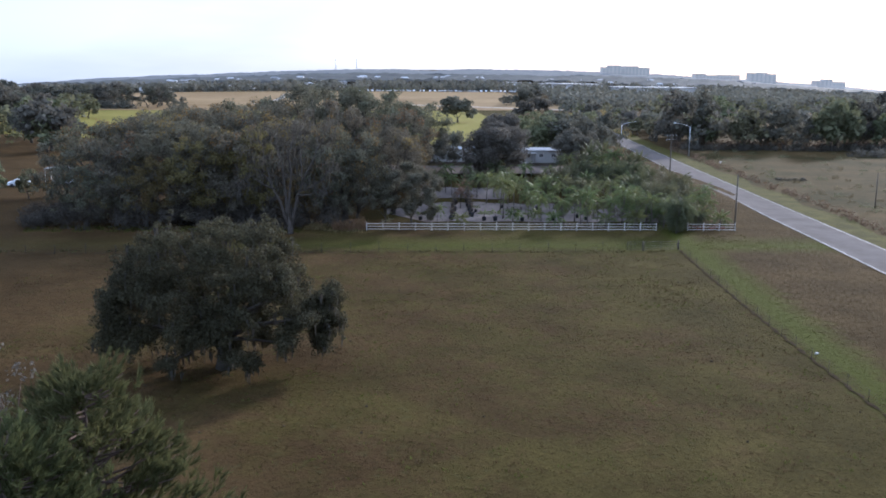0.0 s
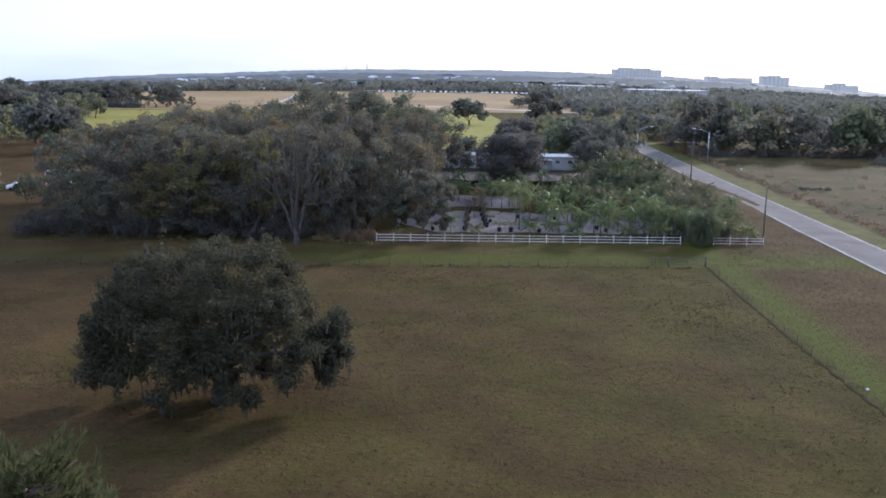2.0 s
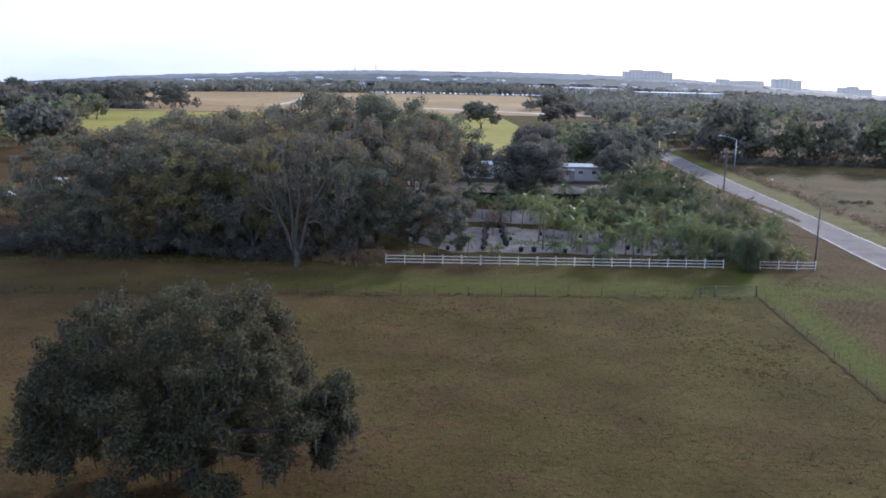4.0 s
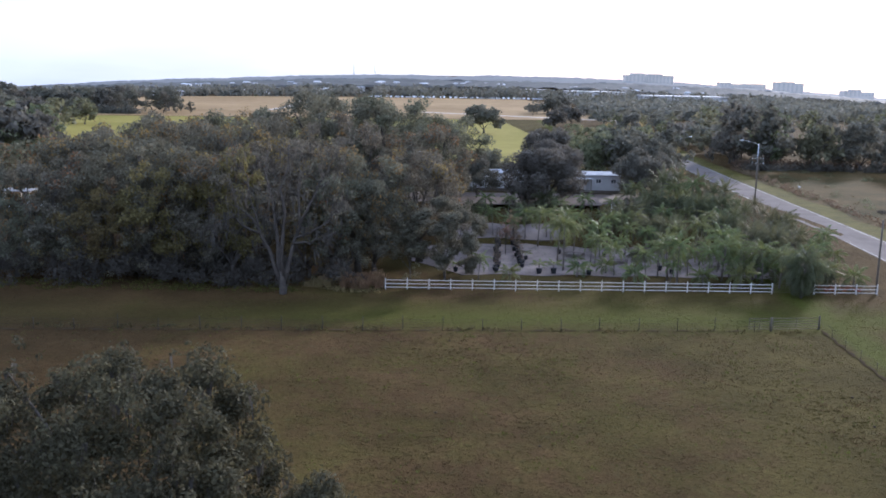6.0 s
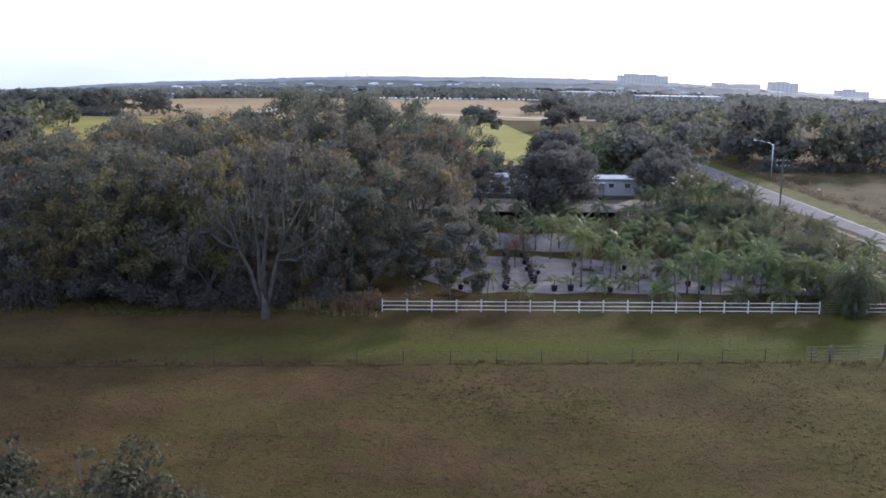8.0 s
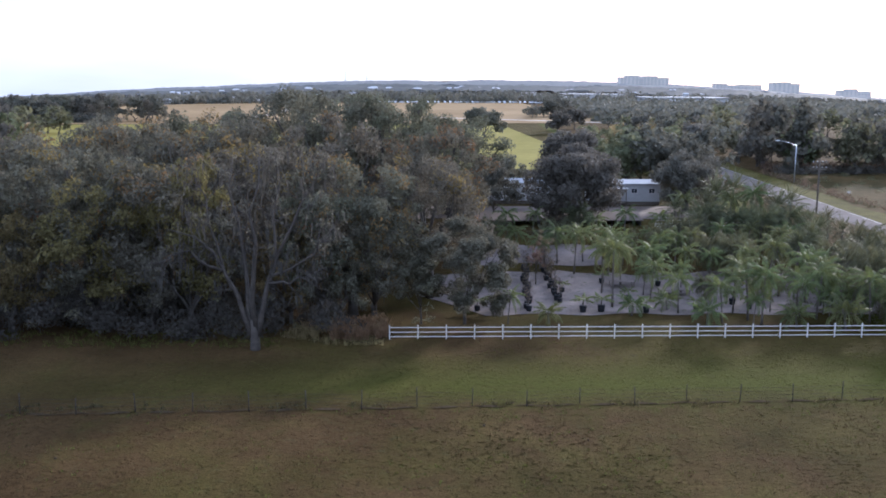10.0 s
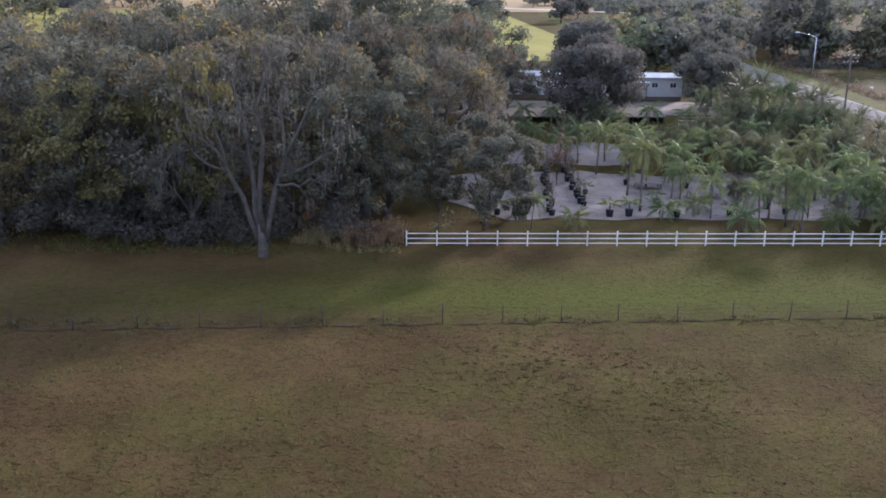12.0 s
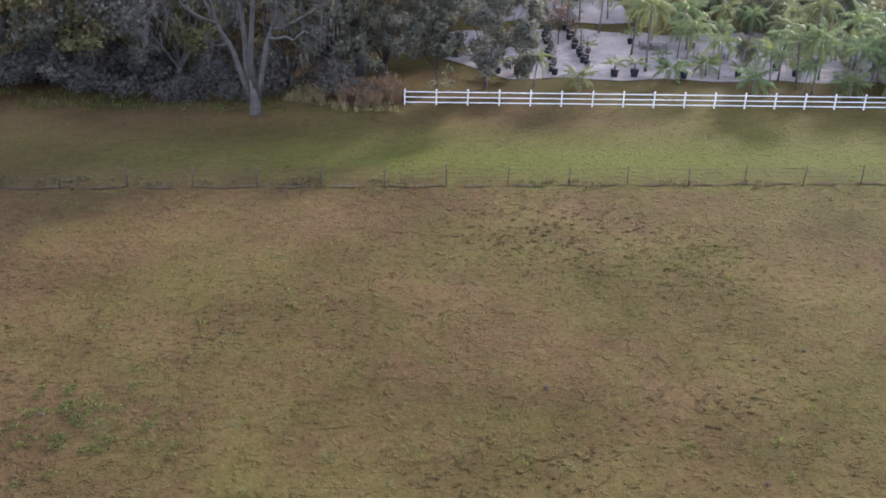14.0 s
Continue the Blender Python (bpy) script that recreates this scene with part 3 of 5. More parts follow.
def sheet(name, outline_fn, xs, material, label, lift, kind="structure", steps=10):
    """A strip of ground between two edge curves, laid over the lie of the land."""
    v, f = [], []
    for x in xs:
        a, b = outline_fn(x)
        for k in range(steps + 1):
            u = k / steps
            p = (a[0] + (b[0] - a[0]) * u, a[1] + (b[1] - a[1]) * u)
            v.append((p[0], p[1], hgt(*p) + lift))
    n = steps + 1
    for i in range(len(xs) - 1):
        for k in range(steps):
            f.append((i * n + k, i * n + k + 1, (i + 1) * n + k + 1, (i + 1) * n + k))
    me = mesh_of(name, v, f, material)
    bmn = bmesh.new()
    bmn.from_mesh(me)
    bmesh.ops.recalc_face_normals(bmn, faces=bmn.faces)
    if sum(fc.normal.z for fc in bmn.faces) < 0:
        bmesh.ops.reverse_faces(bmn, faces=bmn.faces)
    bmn.to_mesh(me)
    bmn.free()
    return tagged(new(name, me), label, name.replace("_", " "), kind=kind)


# ---- ground ----
def build_ground():
    def axis(lo, hi, near, step, grow):
        out, v, s = [near], near, step
        while v < hi:
            v, s = v + s, s * grow
            out.append(min(v, hi))
        v, s = near, step
        while v > lo:
            v, s = v - s, s * grow
            out.append(max(v, lo))
        return sorted(set(out))
    xs = [v for v in axis(-3200, 3600, -50, 4, 1.07) if v < -50] + [-50 + 0.42 * i for i in range(198)] + [v for v in axis(-3200, 3600, 33, 3, 1.06) if v > 33]
    ys = [v for v in axis(-600, 4200, -50, 5, 1.1) if v < -50] + [-50 + 1.6 * i for i in range(32)] + [1.2 + 0.42 * i for i in range(194)] + [v for v in axis(-600, 4200, 84, 3, 1.05) if v > 84]
    v = []
    for y in ys:
        for x in xs:
            bump = 0.0
            if -51 < x < 33 and -55 < y < 83:
                w = (0.35 if y > 66 else 1.0) * smooth(0.5, 1.6, abs(y - 65.55 - 0.03 * x)) * smooth(0.5, 1.6, abs(x - 30.6 + 0.10 * (67 - y) - 0.00045 * (67 - y) ** 2) if y < 68 else 9)
                c = max(0.0, noise.noise(Vector((x * 0.95, y * 0.95, 2)))) + 0.6 * max(0.0, noise.noise(Vector((x * 2.1, y * 2.1, 9))))
                bump = w * (0.08 * noise.noise(Vector((x * 0.08, y * 0.08, 0))) + 0.055 * c)
            v.append((x, y, hgt(x, y) + bump))
    n = len(xs)
    f = [(j * n + i, j * n + i + 1, (j + 1) * n + i + 1, (j + 1) * n + i) for j in range(len(ys) - 1) for i in range(n - 1)]
    tagged(new("ground", mesh_of("ground", v, f, M_pasture, True)), "grazed brown and green pasture ground", "ground", kind="structure")


build_ground()


def road_centre(y):
    """Centre of the road at a distance."""
    ys = (-120, 50, 110, 145, 200, 292, 420, 620)
    xs = (35.0, 54.8, 59.5, 62.3, 67.0, 75.3, 90, 120)
    return float(np.interp(y, ys, xs))


def smooth_centre(y):
    return sum(road_centre(y + d) for d in (-24, -12, 0, 12, 24)) / 5


RY = [-120 + 8 * i for i in range(78)]
sheet("road", lambda y: ((smooth_centre(y) - 3.65, y), (smooth_centre(y) + 3.65, y)), RY, M_asphalt, "worn pale grey two-lane asphalt road", 0.06, steps=4)
sheet("edge_line", lambda y: ((smooth_centre(y) - 3.42, y), (smooth_centre(y) - 3.28, y)), RY, M_line, "worn white edge line of the road", 0.066, steps=1)
sheet("edge_line", lambda y: ((smooth_centre(y) + 3.28, y), (smooth_centre(y) + 3.42, y)), RY, M_line, "worn white edge line of the road", 0.066, steps=1)
sheet("gravel_lot", lambda x: ((x, 91.6 + 0.5 * math.sin(x * 0.7) + 1.3 * max(0.0, -3.0 - x)), (x, 108.2 + 0.6 * math.sin(x * 0.3) + 0.5 * math.sin(x * 1.1))), [-9 + 2 * i for i in range(25)], M_gravel, "pale grey gravel nursery lot", 0.05, steps=14)
sheet("gravel_lot", lambda x: ((x, 111.4 + 0.6 * math.sin(x * 0.5)), (x, 119.0 + 0.5 * math.sin(x * 0.8))), [-3 + 2 * i for i in range(9)], M_gravel, "pale gravel strip among the rear palms", 0.05, steps=10)
sheet("dirt_drive", lambda x: ((x, 131.5 + 0.4 * math.sin(x)), (x, 140.5)), [-12 + 3 * i for i in range(15)], M_dirt, "bare brown dirt drive before the mobile home", 0.05)
sheet("green_field", lambda x: ((x, 225 + 0.5 * max(0.0, -x - 15)), (x, 520 + 0.2 * x)), [-172 + 12 * i for i in range(19)], M_field_green, "bright yellow-green grass field", 0.15)
sheet("tan_field", lambda x: ((x, 523 + 0.2 * x), (x, 962)), [-262 + 15 * i for i in range(26)], M_field_tan, "dry tan harvested field", 0.25)
sheet("sandy_track", lambda x: ((x, 575 - 0.7 * (x - 60)), (x, 588 - 0.7 * (x - 60))), [0 + 8 * i for i in range(16)], M_track, "pale sandy farm track", 0.3, steps=2)
sheet("verge", lambda y: ((smooth_centre(y) + 3.7, y), (smooth_centre(y) + 9.0 + 0.8 * math.sin(y * 0.21) + 0.5 * math.sin(y * 0.6), y)), RY, M_verge, "green grass verge beside the road", 0.03, steps=3)

sheet("rough_field", lambda y: ((smooth_centre(y) + 8.6 + 0.8 * math.sin(y * 0.21), y), (smooth_centre(y) + 190, y)), [20 + 6 * i for i in range(38)], M_rough, "rough golden-brown field grass across the road", 0.025, steps=16)
sheet("sandy_track", lambda x: ((x, 251.5 - 0.9 * (x - 139) * (x < 139) - 2.6 * max(0.0, x - 139)), (x, 254.0 - 0.9 * (x - 139) * (x < 139) - 2.6 * max(0.0, x - 139))), [130 + 1.5 * i for i in range(14)], M_track, "pale sandy drive by the roadside woods", 0.06, steps=2)

# ---- white fence ----
FENCE_Y, BAY = 83.0, 2.44


def white_fence(x0, y0, x1, y1, bays, label, group=""):
    way = math.degrees(math.atan2(y1 - y0, x1 - x0))
    length = math.hypot(x1 - x0, y1 - y0)
    step = length / bays
    ob = empty("white_fence", pose(x0, y0, hgt(x0, y0), 0, 0, way), label, "fence", group)
    slope = (hgt(x1, y1) - hgt(x0, y0)) / length
    bm = boxed(-0.05, 0.05, -0.05, 0.05, -0.3, 1.22, bevel=0.008)
    box(bm, -0.062, 0.062, -0.062, 0.062, 1.22, 1.25, bevel=0.01)
    p0 = part("post", bm, M_vinyl, ob)
    for i in range(1, bays + 1):
        c = child("post", p0.data, ob)
        c.location = (i * step, 0, slope * i * step)
    rail = None
    for i in range(bays):
        for z in (0.22, 0.62, 1.03):
            if rail is None:
                rail = part("rail", boxed(0.06, step - 0.06, -0.02, 0.02, -0.036, 0.036, bevel=0.006), M_vinyl, ob)
                c = rail
            else:
                c = child("rail", rail.data, ob)
            c.location = (i * step, 0, z + slope * i * step)
            c.rotation_euler = (0, -math.atan(slope), 0)
    return ob


white_fence(-12, FENCE_Y, -12 + 18 * BAY, FENCE_Y, 18, "white vinyl three-rail fence along the nursery grass")
white_fence(36.8, FENCE_Y, 36.8 + 3 * BAY, FENCE_Y, 3, "short white vinyl three-rail fence by the fence corner")
white_fence(22.6, 126.5, 36.5, 127.5, 6, "white vinyl fence behind the palms")


# ---- wire fence with gate ----
def wire_fence():
    ob = empty("wire_fence", pose(0, 0, 0), "old wire fence on thin dark steel posts", "fence")
    rng = random.Random(5)
    line = [(-70 + 3.75 * i, 64.6 + 0.022 * (-70 + 3.75 * i)) for i in range(26)]
    line = [(x, 65.6 + 0.03 * x + 0.25 * math.sin(x)) for x, _ in line if x < 25]
    side = [(30.6, 67.2)] + [(30.6 - 0.10 * k * 3.6 + 0.00045 * (k * 3.6) ** 2, 67.2 - k * 3.6) for k in range(1, 34)]
    meshes = []
    for h in (1.15, 1.3, 1.42):
        v, f = [], []
        tube(v, f, [(0, 0, -0.3), (0.01, 0, h * 0.5), (0.02, 0.01, h)], [0.034, 0.032, 0.03], 6)
        meshes.append(mesh_of("post", v, f, M_wire, True))
    v, f = [], []
    tube(v, f, [(0, 0, -0.3), (0, 0, 1.05)], [0.022, 0.018], 5)
    stake = mesh_of("stake", v, f, M_wire, True)
    for run in (line, side):
        for x, y in run:
            c = child("post" if run is line else "stake", rng.choice(meshes) if run is line else stake, ob)
            c.location = (x, y, 0)
            c.rotation_euler = (rng.gauss(0, 0.018), rng.gauss(0, 0.018), rng.uniform(0, 6))
    for x, y in ((25.5, 66.4), (30.6, 67.3)):
        v, f = [], []
        tube(v, f, [(0, 0, -0.3), (0, 0, 0.7), (0, 0, 1.38)], [0.10, 0.09, 0.085], 8)
        c = child("gate_post", mesh_of("gate_post", v, f, M_post, True), ob)
        c.location = (x, y, 0)
    for z in (0.25, 0.5, 0.75, 1.02):
        for run in (line + [(25.5, 66.4)], side):
            child("wire", tube_mesh("wire", [([(x, y, z + 0.02 * math.sin(x + y)) for x, y in run], [0.007] * len(run))], M_wire, 4), ob)


wire_fence()
sheet("fence_line", lambda x: ((x, 65.42 + 0.03 * x + 0.12 * math.sin(x * 1.7)), (x, 65.62 + 0.03 * x + 0.2 * math.sin(x * 2.3 + 1))), [-75 + 0.5 * i for i in range(200)], M_clod, "dark bare soil under the wire fence", 0.045, steps=1)
sheet("fence_line", lambda y: ((30.52 - 0.10 * (67 - y) + 0.00045 * (67 - y) ** 2 + 0.12 * math.sin(y * 1.9), y), (30.80 - 0.10 * (67 - y) + 0.00045 * (67 - y) ** 2 + 0.15 * math.sin(y * 2.7), y)), [66.8 - 0.5 * i for i in range(230)], M_clod, "dark bare soil under the side fence", 0.045, steps=1)


def pipe_gate(x, y, rz, width, label):
    ob = empty("pipe_gate", pose(x, y, 0.15, 0, 0, rz), label, "gate")
    for z in (0.05, 0.3, 0.55, 0.8, 1.1):
        part("rail", boxed(0, width, -0.02, 0.02, z - 0.02, z + 0.02), M_post, ob)
    for u in (0, width * 0.5, width - 0.04):
        part("stile", boxed(u, u + 0.04, -0.022, 0.022, 0.03, 1.12), M_post, ob)
    return ob


pipe_gate(25.7, 66.5, 5, 4.7, "grey weathered pipe farm gate in the wire fence")
pipe_gate(32.1, FENCE_Y, 0, 4.5, "dark weathered pipe gate between the white fences")
pipe_gate(23.3, 66.35, 3, 2.1, "weathered pipe panel beside the farm gate")


# ---- street lamps and poles ----
def street_lamp(x, y, rz, h, arm, label):
    ob = empty("street_lamp", pose(x, y, hgt(x, y), 0, 0, rz), label, "street lamp", "street lamps")
    child("pole", tube_mesh("pole", [([(0, 0, -0.3), (0, 0, h * 0.5), (0, 0, h)], [0.13, 0.11, 0.09])], M_steel, 10), ob)
    child("arm", tube_mesh("arm", [([(0, 0, h - 0.15), (arm * 0.3, 0, h + 0.35), (arm * 0.7, 0, h + 0.75), (arm, 0, h + 0.95)], [0.055, 0.05, 0.045, 0.04])], M_steel, 8), ob)
    bm = boxed(arm - 0.1, arm + 0.75, -0.17, 0.17, h + 0.86, h + 1.06, bevel=0.06)
    part("lamp_head", bm, M_lamp_head, ob)
    return ob


street_lamp(79.0, 217, 183, 8.6, 4.2, "tall galvanised cobra-head street lamp beside the road")
street_lamp(66.2, 247, 8, 7.4, 4.2, "galvanised cobra-head street lamp among the roadside trees")


def utility_pole(x, y, h, label, arms=1, r=0.15):
    ob = empty("utility_pole", at(x, y), label, "utility pole", "utility poles")
    child("pole", tube_mesh("pole", [([(0, 0, -0.5), (0, 0, h * 0.5), (0, 0, h)], [r, r * 0.9, r * 0.75])], M_post, 8), ob)
    for k in range(arms):
        z = h - 0.45 - 0.85 * k
        part("crossarm", boxed(-1.2, 1.2, -0.06, 0.06, z - 0.15, z), M_post, ob)
        for u in (-1.0, -0.4, 0.4, 1.0):
            v, f = [], []
            tube(v, f, [(u, 0, z), (u, 0, z + 0.2)], [0.05, 0.03], 6)
            child("insulator", mesh_of("insulator", v, f, M_lamp_head), ob)
    return ob


utility_pole(44.3, 83.6, 8.6, "slim dark wooden pole by the fence corner", arms=0, r=0.13)
utility_pole(51.5, 143, 8.3, "wooden utility pole with two crossarms beside the road", arms=2)
utility_pole(86.5, 250, 9.0, "wooden utility pole before the roadside woods")
utility_pole(79.0, 108, 6.5, "grey wooden post in the rough field", arms=0, r=0.12)

# ---- the lone oak in the pasture ----
def lone_oak():
    """A wide low crown of many lobes: ragged top with a sprig, drooping skirts, a separate low lobe to one side."""
    rng = np.random.default_rng(12)
    # along the crown, height, size
    lobes = (
        (-4.0, 10.3, 1.7), (-0.7, 10.4, 1.7), (3.3, 10.6, 1.4), (-7.0, 9.0, 1.5), (-5.8, 7.4, 2.1), (-8.0, 6.3, 1.6), (-9.1, 5.2, 1.1),
        (-9.2, 2.4, 0.9), (-8.4, 3.5, 1.2), (-6.2, 3.0, 1.2), (-3.3, 7.0, 2.4), (-2.7, 4.4, 1.9), (-3.3, 1.9, 1.0), (-0.7, 3.6, 1.5),
        (0.7, 8.1, 2.2), (1.1, 5.2, 1.9), (1.1, 2.5, 1.1), (3.3, 8.1, 2.0), (5.3, 7.3, 1.6), (4.5, 9.2, 1.3), (3.3, 5.1, 1.8),
        (3.1, 2.5, 0.9), (5.1, 3.6, 1.2), (6.4, 5.2, 1.1), (8.2, 5.3, 1.3), (9.3, 6.2, 0.8), (9.7, 4.2, 1.0), (7.9, 2.9, 0.9),
    )
    cl = []
    for x, z, r in lobes:
        deep = 6.4 * math.sqrt(max(0.06, 1 - (x / 10.4) ** 2)) * (0.35 if x > 6.8 else 1.0)
        for side in (-0.75, -0.1, 0.65):
            cx, cy, cz = x * 0.92 + rng.normal(0, 0.35), side * deep * (0.75 if z > 9 else 1.0), z - 0.5 * abs(side) * (z > 6) + rng.normal(0, 0.3)
            o = Vector((cx * 0.6, cy * 0.9, cz - 3.5)).normalized()
            for _ in range(9):
                v = (o * 0.55 + Vector(rng.normal(0, 0.75, 3))).normalized()
                q = r * rng.uniform(0.15, 0.92)
                cl.append((cx + v.x * q, cy + v.y * q, max(1.3, cz + v.z * q * 0.9), rng.uniform(0.36, 0.85)))
            for _ in range(2 if z < 5 else 0):
                cl.append((cx + rng.normal(0, 0.5), cy + rng.normal(0, 0.5), max(1.1, cz - r * rng.uniform(0.7, 1.2)), rng.uniform(0.22, 0.4)))
    for _ in range(150):
        x = rng.uniform(-8.2, 6.0)
        half = math.sqrt(1 - (x / 9.6) ** 2)
        cl.append((x, rng.uniform(-5.4, 5.4) * half, 4.0 + rng.uniform(-0.9, 5.6) * half, rng.uniform(0.6, 1.0)))
    for _ in range(130):
        x, z, r = lobes[rng.integers(len(lobes))]
        if z > 5:
            a, w = rng.uniform(0, 2 * math.pi), r * rng.uniform(0.5, 1.25)
            cl.append((x * 0.92 + math.cos(a) * w, rng.uniform(-0.8, 0.7) * 5.4 * math.sqrt(max(0.06, 1 - (x / 10.4) ** 2)), z + abs(math.sin(a)) * w * 1.05, rng.uniform(0.14, 0.26)))
    cl += [(3.4, -0.4, 11.8, 0.40), (3.5, -0.3, 12.4, 0.28), (3.3, -0.4, 12.9, 0.17), (-4.6, -1.0, 11.7, 0.35), (-0.2, 0.0, 11.9, 0.36)]
    return broad_tree("live_oak", 11, 9.0, 12.0, 2.4, 0, 400, 0.185, M_oak_lone, M_bark, pose(-21.9, 15.4, 0), "broad dark green live oak with hanging moss in the pasture", r0=0.55, moss=900, limb_count=26, droop=0.6, moss_len=0.9, clumps=cl)


lone_oak()

# ---- pine at the pasture's near edge ----
def pine(seed, h, m, label):
    rng = np.random.default_rng(seed)
    ob = empty("pine_tree", m, label, "pine tree", "pines")
    runs, co = [([(0, 0, -0.3), (0.1, 0, h * 0.4), (0.05, 0.1, h * 0.75), (0, 0, h)], [0.28, 0.22, 0.13, 0.03])], []
    for i in range(120):
        z = h * rng.uniform(0.42, 0.98)
        a = rng.uniform(0, 2 * math.pi)
        l = (h - z) * 0.62 + 0.7 + rng.uniform(0, 0.7)
        d = Vector((math.cos(a), math.sin(a), rng.uniform(0.05, 0.5))).normalized()
        s = Vector((0, 0, z))
        e = s + d * l
        m1 = s.lerp(e, 0.5) - Vector((0, 0, 0.15))
        runs.append(([s, m1, e], [0.05, 0.035, 0.012]))
        for k in range(13):
            c = s.lerp(e, rng.uniform(0.5, 1.02)) + Vector(rng.normal(0, 0.32, 3))
            w = (d + Vector((0, 0, 0.9)) + Vector(rng.normal(0, 0.35, 3))).normalized()
            for _ in range(25):
                q = (w * 1.1 + Vector(rng.normal(0, 0.32, 3))).normalized()
                sd = q.cross(Vector(rng.normal(0, 1, 3))).normalized() * 0.019
                t = c + w * rng.uniform(-0.15, 0.25)
                tip = t + q * rng.uniform(0.26, 0.44)
                co.append([t - sd, t + sd, tip + sd * 0.3, tip - sd * 0.3])
    child("trunk", tube_mesh("trunk", runs[:1], M_pine_bark, 8), ob)
    child("branchwork", tube_mesh("branchwork", runs[1:], M_pine_bark, 4), ob)["kind"] = "stuff"
    child("needles", quads_mesh("needles", np.array(co), M_pine), ob)
    return ob


P1 = pine(21, 12.4, pose(-19.7, -26.0, 0), "young green long-needled pine at the pasture edge")
placed(P1, pose(-21.2, -29.8, 0, 0, 0, 130) @ Matrix.Diagonal((0.95, 0.95, 0.95, 1)))
broad_tree("scrub_oak", 33, 2.2, 13.4, 6.5, 26, 130, 0.17, M_oak_far, M_pine_bark, pose(-23.6, -23.6, 0), "thin brownish twiggy tree beside the pines", r0=0.16, limb_count=26, rmin=0.2, rmax=0.34)

# ---- oak grove ----
OAKS = [
    broad_tree("live_oak", 101, 8.5, 16.0, 3.0, 8, 96, 0.34, M_oak, M_bark, at(-41, 93, 20), "large dark live oak with moss in the grove", group="grove oaks", lobes=17, r0=0.5, moss=160, accents=M_oak_rust),
    broad_tree("live_oak", 102, 8.0, 15.5, 2.5, 8, 96, 0.34, M_oak, M_bark, at(-32, 91, 80), "large dark live oak with moss in the grove", group="grove oaks", lobes=16, r0=0.5, moss=160, accents=M_oak_rust),
    broad_tree("live_oak", 103, 9.0, 17.2, 4.0, 8, 96, 0.34, M_oak, M_bark, at(-21.5, 127, 0, 1.15, 1.22), "tall spreading live oak at the back of the grove", group="grove oaks", lobes=18, r0=0.6, moss=120),
    broad_tree("live_oak", 104, 6.5, 14.0, 2.0, 7, 96, 0.34, M_oak, M_bark, at(-50, 90, 0), "leafy live oak with rusty patches in the grove", group="grove oaks", lobes=14, r0=0.4, moss=120, accents=M_oak_rust),
    broad_tree("live_oak", 105, 6.0, 13.5, 1.5, 7, 96, 0.34, M_autumn, M_bark, at(-37.5, 87, 40), "oak with yellow-brown autumn foliage at the grove's edge", group="grove oaks", lobes=14, r0=0.35, moss=90),
]
OAK_FULL = [max(v.co.z for c in k.children if c.name.startswith("crown") for v in c.data.vertices) * 0.97 for k in OAKS]
# x, y, turn, spread, top over the pasture, which
GROVE_FRONT = (
    (-15.5, 92, 200, 0.86, 14.6, 1), (-57.5, 92, 140, 0.90, 13.0, 3), (-8, 99, 310, 0.80, 14.4, 0), (-24, 97, 30, 0.95, 15.6, 0),
    (-45, 86, 95, 0.70, 10.4, 4), (-54, 87, 260, 0.60, 9.0, 3), (-29.5, 86.5, 65, 0.76, 15.2, 4), (-13.5, 90, 20, 0.72, 9.8, 3), (-18.5, 91, 110, 0.75, 12.0, 3),
    (-16.6, 88.6, 300, 0.55, 8.2, 3), (-21.0, 88.8, 170, 0.6, 8.8, 4), (-33.0, 86.6, 30, 0.55, 8.6, 3), (-49.5, 86.2, 200, 0.55, 8.0, 3),
)
GROVE_BACK = (
    (-48, 102, 250, 1.0, 16.3, 0), (-57, 106, 10, 1.0, 14.6, 1), (-38, 106, 170, 1.0, 17.3, 1), (-29, 110, 290, 1.0, 17.9, 0),
    (-18, 109, 120, 1.0, 18.2, 3), (-8, 112, 55, 0.9, 16.8, 1), (-13, 130, 75, 1.05, 20.4, 2), (-34, 126, 160, 1.0, 18.2, 2),
    (-45, 122, 340, 1.0, 17.3, 2), (-55, 120, 220, 1.0, 14.6, 0), (-4.5, 134, 100, 0.9, 17.6, 2),
    (-20, 145, 20, 1.0, 20.0, 2), (-47, 140, 65, 1.0, 15.6, 2), (-6, 152, 200, 0.85, 15.4, 2),
)
for x, y, rz, spread, top, k in GROVE_FRONT + GROVE_BACK:
    placed(OAKS[k], at(x, y, rz, spread, (top - hgt(x, y)) / OAK_FULL[k]))


